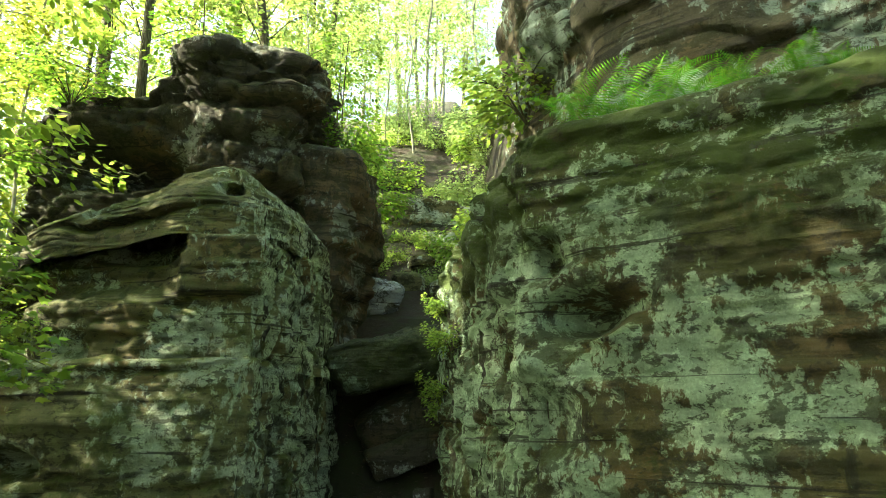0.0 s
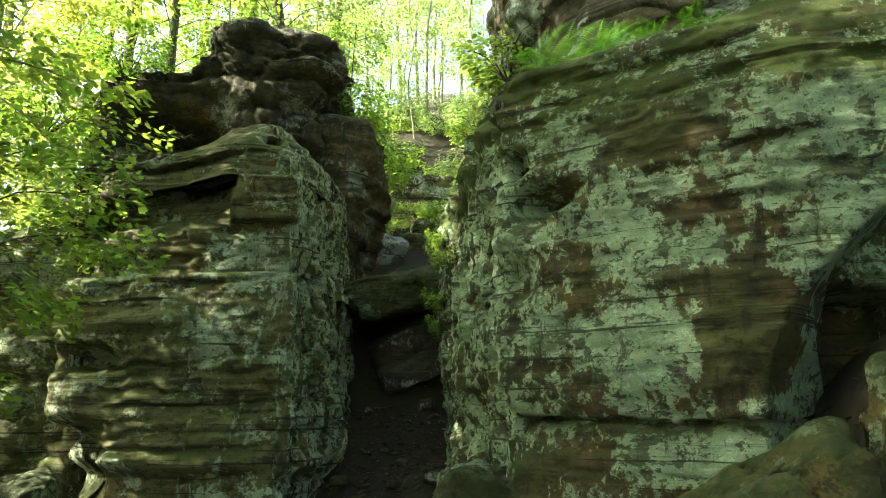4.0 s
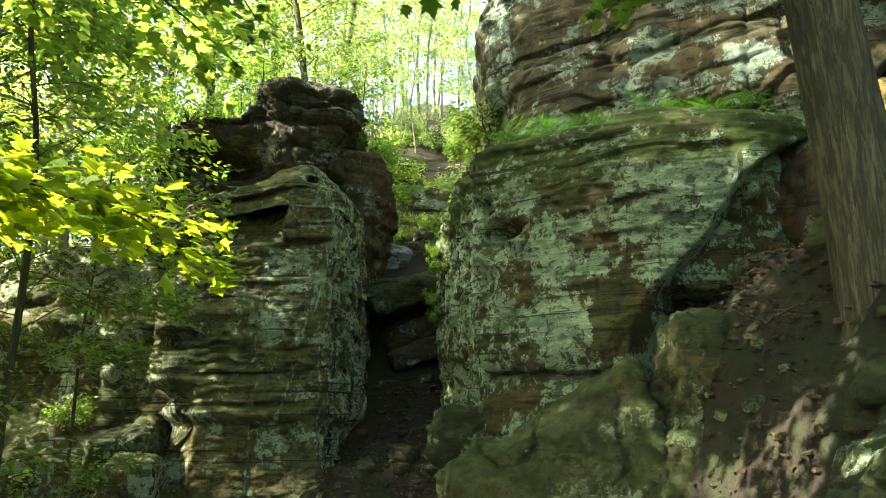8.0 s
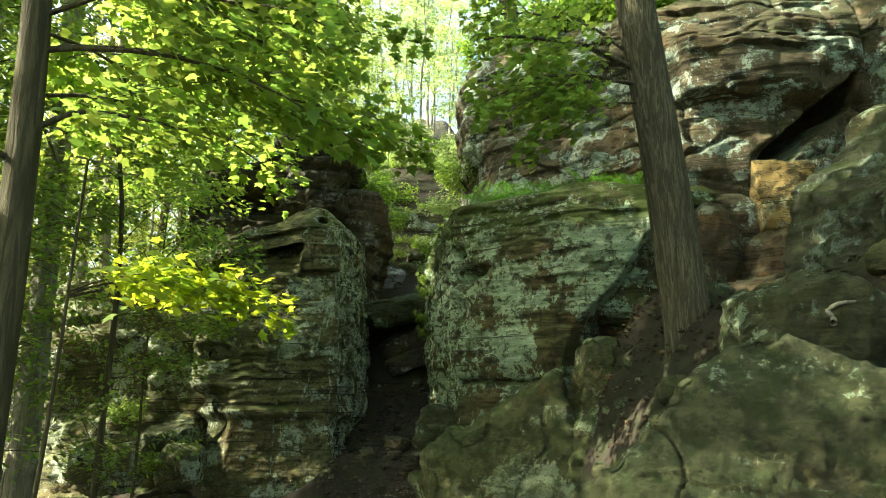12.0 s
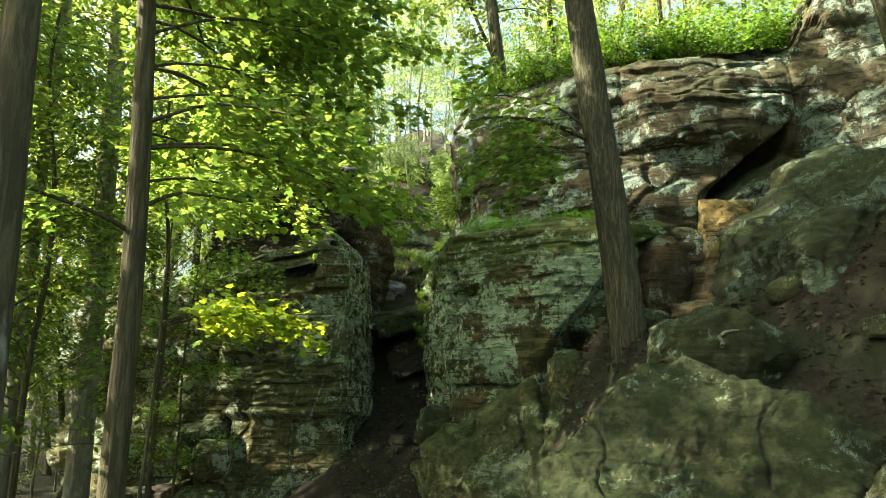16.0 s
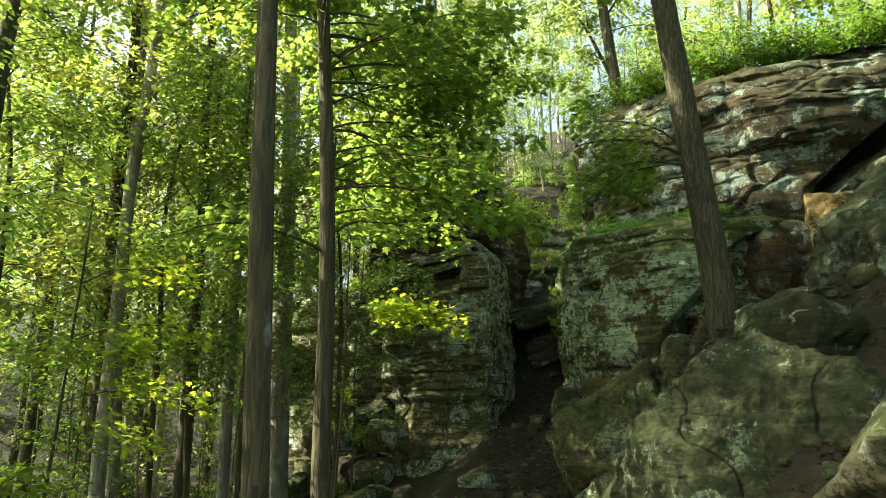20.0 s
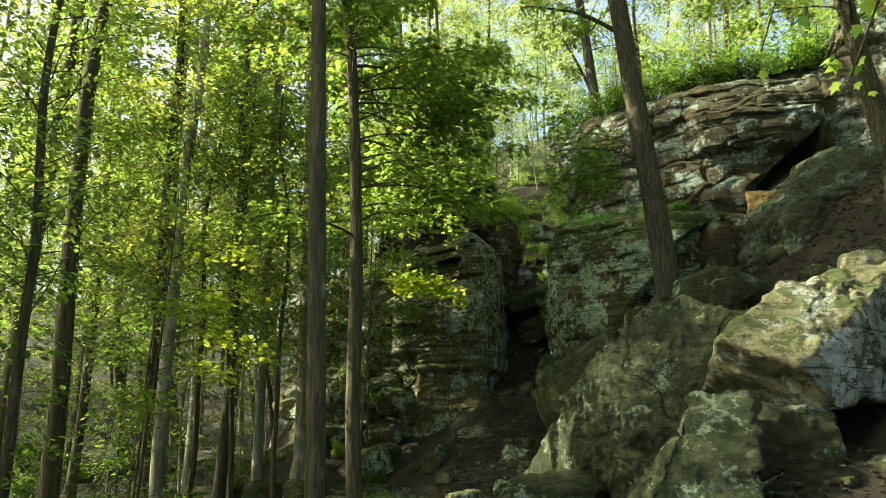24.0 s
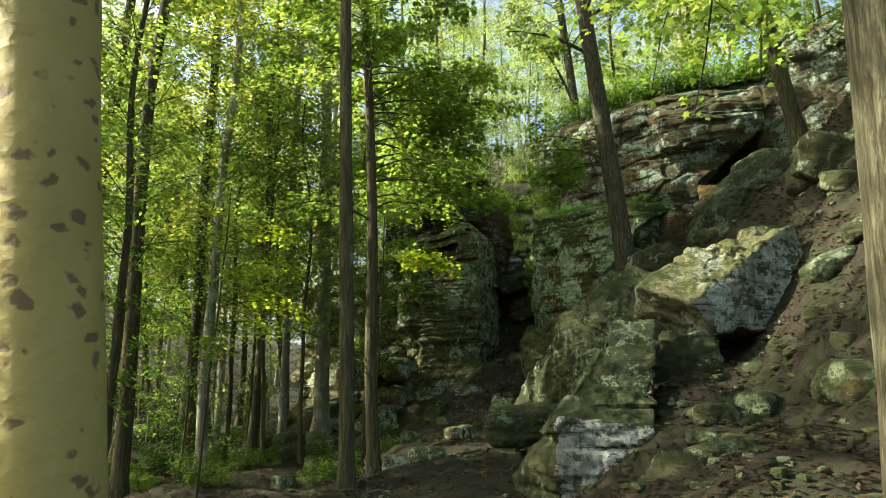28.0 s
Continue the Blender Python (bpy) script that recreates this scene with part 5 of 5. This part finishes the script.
def plant(kinds, count, x0, x1, y0, y1, far, low, high):
    done = tries = 0
    while done < count and tries < 4000:
        tries += 1
        x, y = rng.uniform(x0, x1), rng.uniform(y0, y1)
        if not clear(x, y, far):
            continue
        placed.append((x, y))
        k = rng.uniform(low, high)
        copy_thing(kinds[rng.integers(len(kinds))], pose(x, y, g(x, y), 0, 0, rng.uniform(0, 360)) @ Matrix.Diagonal((k, k, k, 1)))
        done += 1


# trees added to shade cliff, blocks and bank, several of them out of view
for x, y, k in ((-9.2, 1.2, 0.95), (-8.4, 2.6, 0.9), (-10.4, 2.8, 1.05), (-11.0, 4.2, 0.95), (-13.5, -6.2, 0.9), (-10.8, -6.6, 0.8), (-7.6, -11.2, 0.8), (-9.2, -14.0, 0.9), (-10.5, -11.5, 0.9), (-5.5, -17.0, 0.8), (-16.0, -6.0, 1.0), (-15.5, 6.2, 1.0), (-13.0, 9.0, 0.9)):
    placed.append((x, y))
    copy_thing(TALL[int(-x * 3) % 3], pose(x, y, g(x, y), 0, 0, 50 * x) @ Matrix.Diagonal((k, k, k, 1)))
# maples of the wood; some are added to shade the west block and cliff top
for x, y, k in ((-6.4, 1.8, 0.9), (-10.6, -6.4, 1.1), (-7.8, 2.2, 1.0), (-10.4, 6.4, 1.0), (3.6, 7.4, 0.75), (6.4, 6.9, 0.85), (8.8, 7.4, 0.8), (10.8, 6.4, 0.85), (-9.4, -8.6, 1.0), (-11.8, 0.4, 1.1), (-12.5, -8.5, 1.1), (-9.8, 3.6, 1.1), (-5.0, 3.4, 0.8)):
    placed.append((x, y))
    copy_thing(MID[int(-x * 3) % 2], pose(x, y, g(x, y), 0, 0, 50 * x) @ Matrix.Diagonal((k, k, k, 1)))
plant(TALL, 30, -42, -9, -9, 40, 3.2, 0.85, 1.2)
plant(TALL, 22, -22, -3.5, 14, 36, 2.4, 0.7, 1.05)
plant(TALL, 14, 3.0, 22, 8.5, 34, 2.8, 0.55, 0.85)
plant(PALE, 11, -5, 7, 22, 48, 1.45, 0.9, 1.4)
plant(TALL, 8, 8, 24, -14, 0, 3.0, 0.7, 1.0)
# unseen trees added behind the camera for closure and dappled shade
plant(TALL, 5, -22, 16, -40, -26, 4.0, 0.8, 1.1)
plant(TALL, 24, -62, -26, -8, 60, 3.4, 0.9, 1.2)
plant(LOW, 30, -40, -6.9, -8, 30, 1.2, 0.6, 1.3)
plant(LOW, 34, -30, -9, -5, 14, 0.9, 0.3, 0.7)
plant(LOW, 16, -9, -1.6, 13, 26, 1.2, 0.5, 1.0)
plant(PALE, 7, -4, 5, 19.5, 30, 1.0, 0.4, 0.7)
plant(LOW, 22, 1.8, 16, 6.4, 17, 0.9, 0.4, 0.8)
plant(LOW, 8, 8, 16, -10, 2, 1.2, 0.5, 0.9)
plant(PALE, 8, -6, 6, 20.5, 36, 0.8, 0.3, 0.7)


# ---- shrubs, ferns and litter ----
def shrub(at, reach, count, seed, leaf, label, size=0.09):
    """A low bush: stems that fan out, clothed with leaves."""
    r = np.random.default_rng(seed)
    at = np.array(at, float)
    root = new("shrub")
    root.matrix_basis = Matrix.Translation(at)
    tagged(root, label, "shrub", "shrubs on the rocks")
    stems, chunks = [], []
    for k in range(count):
        a = k * 2.4 + r.uniform(-0.4, 0.4)
        e = np.array([math.cos(a), math.sin(a), 0]) * reach * r.uniform(0.5, 1.0) + (0, 0, reach * r.uniform(0.1, 0.9))
        p = bent((0, 0, 0), e, 0.15 * reach, 7, 0.08, seed + k)
        stems.append(tube(p, np.linspace(0.012, 0.004, 7), 4))
        chunks.append(spray(r, p, 110, size, OVAL, reach * 0.4))
    piece("stem_wood", mesh_of("stems", *joined(stems)), BARK_DARK).parent = root
    v, f = joined(chunks)
    piece("foliage", mesh_of("leaves", v, f, False), leaf).parent = root
    return root


b1 = shrub((-1.9, 12.0, 10.8), 1.1, 16, 401, LEAF_SHADED, "leafy green bush hanging over the cleft")
b2 = shrub((0.9, 7.2, 9.6), 0.8, 14, 403, LEAF, "bright green bush under the overhang")
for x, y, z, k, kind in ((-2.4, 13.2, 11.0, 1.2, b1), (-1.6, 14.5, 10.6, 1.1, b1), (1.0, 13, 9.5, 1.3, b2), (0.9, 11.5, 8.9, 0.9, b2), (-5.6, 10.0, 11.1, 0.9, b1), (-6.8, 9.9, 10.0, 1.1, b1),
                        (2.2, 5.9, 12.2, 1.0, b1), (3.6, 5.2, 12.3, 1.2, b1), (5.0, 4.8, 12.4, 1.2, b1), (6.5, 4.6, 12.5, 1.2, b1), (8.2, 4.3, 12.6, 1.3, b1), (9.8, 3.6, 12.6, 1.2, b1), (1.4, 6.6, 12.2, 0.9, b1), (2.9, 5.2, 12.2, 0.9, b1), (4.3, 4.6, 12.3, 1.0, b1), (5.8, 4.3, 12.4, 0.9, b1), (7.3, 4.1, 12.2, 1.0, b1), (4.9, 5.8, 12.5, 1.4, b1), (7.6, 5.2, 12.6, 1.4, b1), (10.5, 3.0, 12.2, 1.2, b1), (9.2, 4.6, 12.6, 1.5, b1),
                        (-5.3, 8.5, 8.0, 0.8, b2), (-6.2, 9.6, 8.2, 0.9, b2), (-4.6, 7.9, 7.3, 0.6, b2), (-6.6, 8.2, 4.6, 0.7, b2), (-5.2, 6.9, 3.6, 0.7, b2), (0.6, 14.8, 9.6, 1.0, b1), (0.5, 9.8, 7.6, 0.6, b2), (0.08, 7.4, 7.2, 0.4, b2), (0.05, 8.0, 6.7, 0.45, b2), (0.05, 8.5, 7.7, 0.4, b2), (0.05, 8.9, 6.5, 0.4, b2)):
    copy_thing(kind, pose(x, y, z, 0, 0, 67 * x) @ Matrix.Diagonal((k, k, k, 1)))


r = np.random.default_rng(91)
b3 = shrub((0.8, 19.5, g(0.8, 19.5) + 0.1), 0.9, 14, 405, LEAF_PALE, "pale sunlit bush in the gully")
for i in range(34):
    x, y, k = r.uniform(-4.5, 5.0), r.uniform(17.5, 31), r.uniform(0.7, 1.5)
    copy_thing((b3, b3, b2)[i % 3], pose(x, y, g(x, y) + 0.1, 0, 0, 67 * i) @ Matrix.Diagonal((k, k, k, 1)))
for i, (x, y) in enumerate(((-0.5, 14.6), (0.0, 16.0), (-1.6, 15.6), (-0.3, 17.4), (0.5, 20.3), (-0.7, 20.6), (1.3, 19.6), (-1.9, 18.2), (1.2, 17.2), (-0.2, 21.6), (0.35, 15.2), (-1.2, 16.4), (0.6, 16.8), (-0.9, 17.9), (0.9, 18.3), (-1.4, 19.2), (0.2, 19.4))):
    copy_thing((b3, b2)[i % 2], pose(x, y, g(x, y) + 0.1, 0, 0, 80 * i) @ Matrix.Diagonal((0.6, 0.6, 0.6, 1)))
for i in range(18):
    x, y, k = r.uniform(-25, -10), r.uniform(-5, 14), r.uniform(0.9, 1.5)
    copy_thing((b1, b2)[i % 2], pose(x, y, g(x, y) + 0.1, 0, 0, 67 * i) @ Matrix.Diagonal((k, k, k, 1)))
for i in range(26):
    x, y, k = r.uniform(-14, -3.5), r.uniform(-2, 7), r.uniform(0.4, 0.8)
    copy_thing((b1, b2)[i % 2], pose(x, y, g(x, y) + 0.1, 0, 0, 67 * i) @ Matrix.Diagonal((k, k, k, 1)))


def frond(length, seed):
    """A fern frond: an arched rib with narrow leaflets that shorten to the tip."""
    n = 26
    u = np.linspace(0.1, 1, n)
    y, z = length * u * 0.92, length * (0.62 * u - 0.75 * u * u)
    vs, fs = [], []
    for k in range(n):
        w = length * 0.27 * math.sin(math.pi * min(1, 0.14 + 0.86 * u[k])) ** 0.8 * (1 - 0.25 * u[k])
        for side in (-1, 1):
            b, t = length * 0.0095, w * 0.35
            quad = np.array([(0, y[k] - b, z[k]), (side * w * 0.55, y[k] + t * 0.55 - b, z[k] + 0.02 * length), (side * w, y[k] + t, z[k] - 0.05 * length), (side * w * 0.5, y[k] + t * 0.5 + b, z[k] + 0.015 * length)])
            fs.append(np.arange(4) + 4 * len(vs))
            vs.append(quad)
    return np.concatenate(vs), np.array(fs)


FROND = mesh_of("frond", *frond(0.62, 1), smooth=False)
FROND.materials.append(FERN_GREEN)


def fern(at, seed, k, aim):
    r = np.random.default_rng(seed)
    root = new("fern")
    root.matrix_basis = Matrix.Translation(at)
    tagged(root, "bright green fern with arching fronds on the mossy ledge", "fern", "ferns on the ledge")
    for i in range(9):
        ob = new("frond", FROND)
        ob.parent = root
        s = k * r.uniform(0.7, 1.15)
        ob.matrix_basis = pose(r.uniform(-0.15, 0.15), r.uniform(-0.1, 0.1), 0, r.uniform(-10, 60), r.uniform(-30, 30), aim + r.uniform(-130, 130)) @ Matrix.Diagonal((s, s, s, 1))
    return root


rock_block("ledge_soil", [(0.9, 4.75), (1.9, 4.0), (2.7, 3.55), (3.8, 3.25), (4.9, 3.6), (4.4, 4.3), (3.0, 4.9), (1.8, 5.6)], 8.0, lambda x, y: 8.50 + 0 * x, SOIL, "dark root-bound soil bank on the ledge", 601, 0.07, 0.2, 0.03, 0.12, edge=0.2, category="soil")
for i in range(17):
    x = 0.95 + 0.20 * i
    lip = float(np.interp(x, [0.5, 1.8, 2.6, 3.7, 4.9], [4.55, 3.62, 3.18, 2.92, 3.3]))
    fern((x, lip + 0.40 + 0.25 * (i % 3), 8.44 + 0.03 * (i % 2)), 500 + i, 1.05 if i in (0, 2) else (0.55, 0.75, 0.5, 0.65)[i % 4], 120 + 4 * i)


def litter(count, seed, x0, x1, y0, y1, label, mat, size):
    """Fallen leaves lying flat on the ground."""
    r = np.random.default_rng(seed)
    x, y = r.uniform(x0, x1, count), r.uniform(y0, y1, count)
    z = rough_ground(x, y) + r.uniform(0.015, 0.04, count)
    v, f = leaves(np.stack([x, y, z], 1), r.uniform(0, 6.28, count), r.normal(0, 0.3, count), r.normal(0, 0.3, count), size * r.uniform(0.5, 1.3, count), DIAMOND)
    thing("fallen_leaves", v, f, mat, label, "leaves", kind="stuff", smooth=False)


DRY = leaf_material("dry leaf", (0.060, 0.043, 0.026), (0.035, 0.025, 0.015))
DRY_PALE = leaf_material("pale dry leaf", (0.125, 0.092, 0.060), (0.06, 0.045, 0.03))
litter(7000, 601, -2.1, 0.6, -1.5, 11, "dry brown leaves strewn along the cleft floor", DRY_PALE, 0.075)
litter(26000, 603, -11, 8, -18, 5, "brown fallen leaves covering the forest floor", DRY, 0.085)
litter(22000, 607, 0.5, 8.5, -17, 3, "brown fallen leaves on the stony bank", DRY, 0.075)


def dead_branch(at, seed, reach, count, label, lean=0.35):
    """A bare broken branch lying on the ground: a stem and its twigs."""
    r = np.random.default_rng(seed)
    root = new("dead_branch")
    root.matrix_basis = Matrix.Translation(at)
    tagged(root, label, "branch", "dead branches")
    for k in range(count):
        a = r.uniform(0, 6.28)
        e = np.array([math.cos(a), math.sin(a), lean * r.uniform(0.1, 1.0)]) * reach * r.uniform(0.4, 1.0)
        v, f = tube(bent((0, 0, 0.03), e, 0.06, 8, 0.10, seed + k), np.linspace(0.012, 0.003, 8), 5)
        piece("twig", mesh_of("twig", v, f), BARK, root).matrix_parent_inverse = Matrix.Identity(4)
    return root


dead_branch((2.35, 0.1, 5.35), 701, 0.5, 6, "dry forked twigs caught beside the tall tree")
dead_branch((-4.2, 9.4, 9.75), 703, 0.5, 5, "dry twigs hanging on the ledge")
for i, (x, y) in enumerate(((-1.6, -7.5), (-4.5, -9.0), (-3.4, -1.0), (1.2, -11.5), (4.4, -11.0), (5.2, -8.4), (-0.9, 4.0), (-6.4, -4.0))):
    dead_branch((x, y, g(x, y) + 0.17), 710 + i, 0.9, 4, "dead branch lying on the leaf litter", 0.12)

# roots of the tall tree
for k, (a, far) in enumerate(((10, 1.5), (-60, 1.3), (-120, 1.1), (70, 1.0), (190, 0.9))):
    x1, y1 = 3.05 + far * math.cos(radians(a)), -0.2 + far * math.sin(radians(a))
    p = bent((3.05, -0.2, 5.4), (x1, y1, g(x1, y1) + 0.12), 0.05, 9, 0.2, 730 + k)
    v, f = tube(p, np.linspace(0.12, 0.03, 9), 8, 0.1, k)
    thing("root", v, f, BARK, "gnarled surface root of the tall tree", "root", "roots of the tall tree")
# a bent root lying across the bank
v, f = tube(bent((3.5, -2.15, 5.42), (3.95, -2.0, 5.62), 0.05, 12, 0.2, 741), np.linspace(0.028, 0.012, 12), 8, 0.1, 3)
thing("root", v, f, BARK_PALE, "bent bare root lying across the bank", "root")
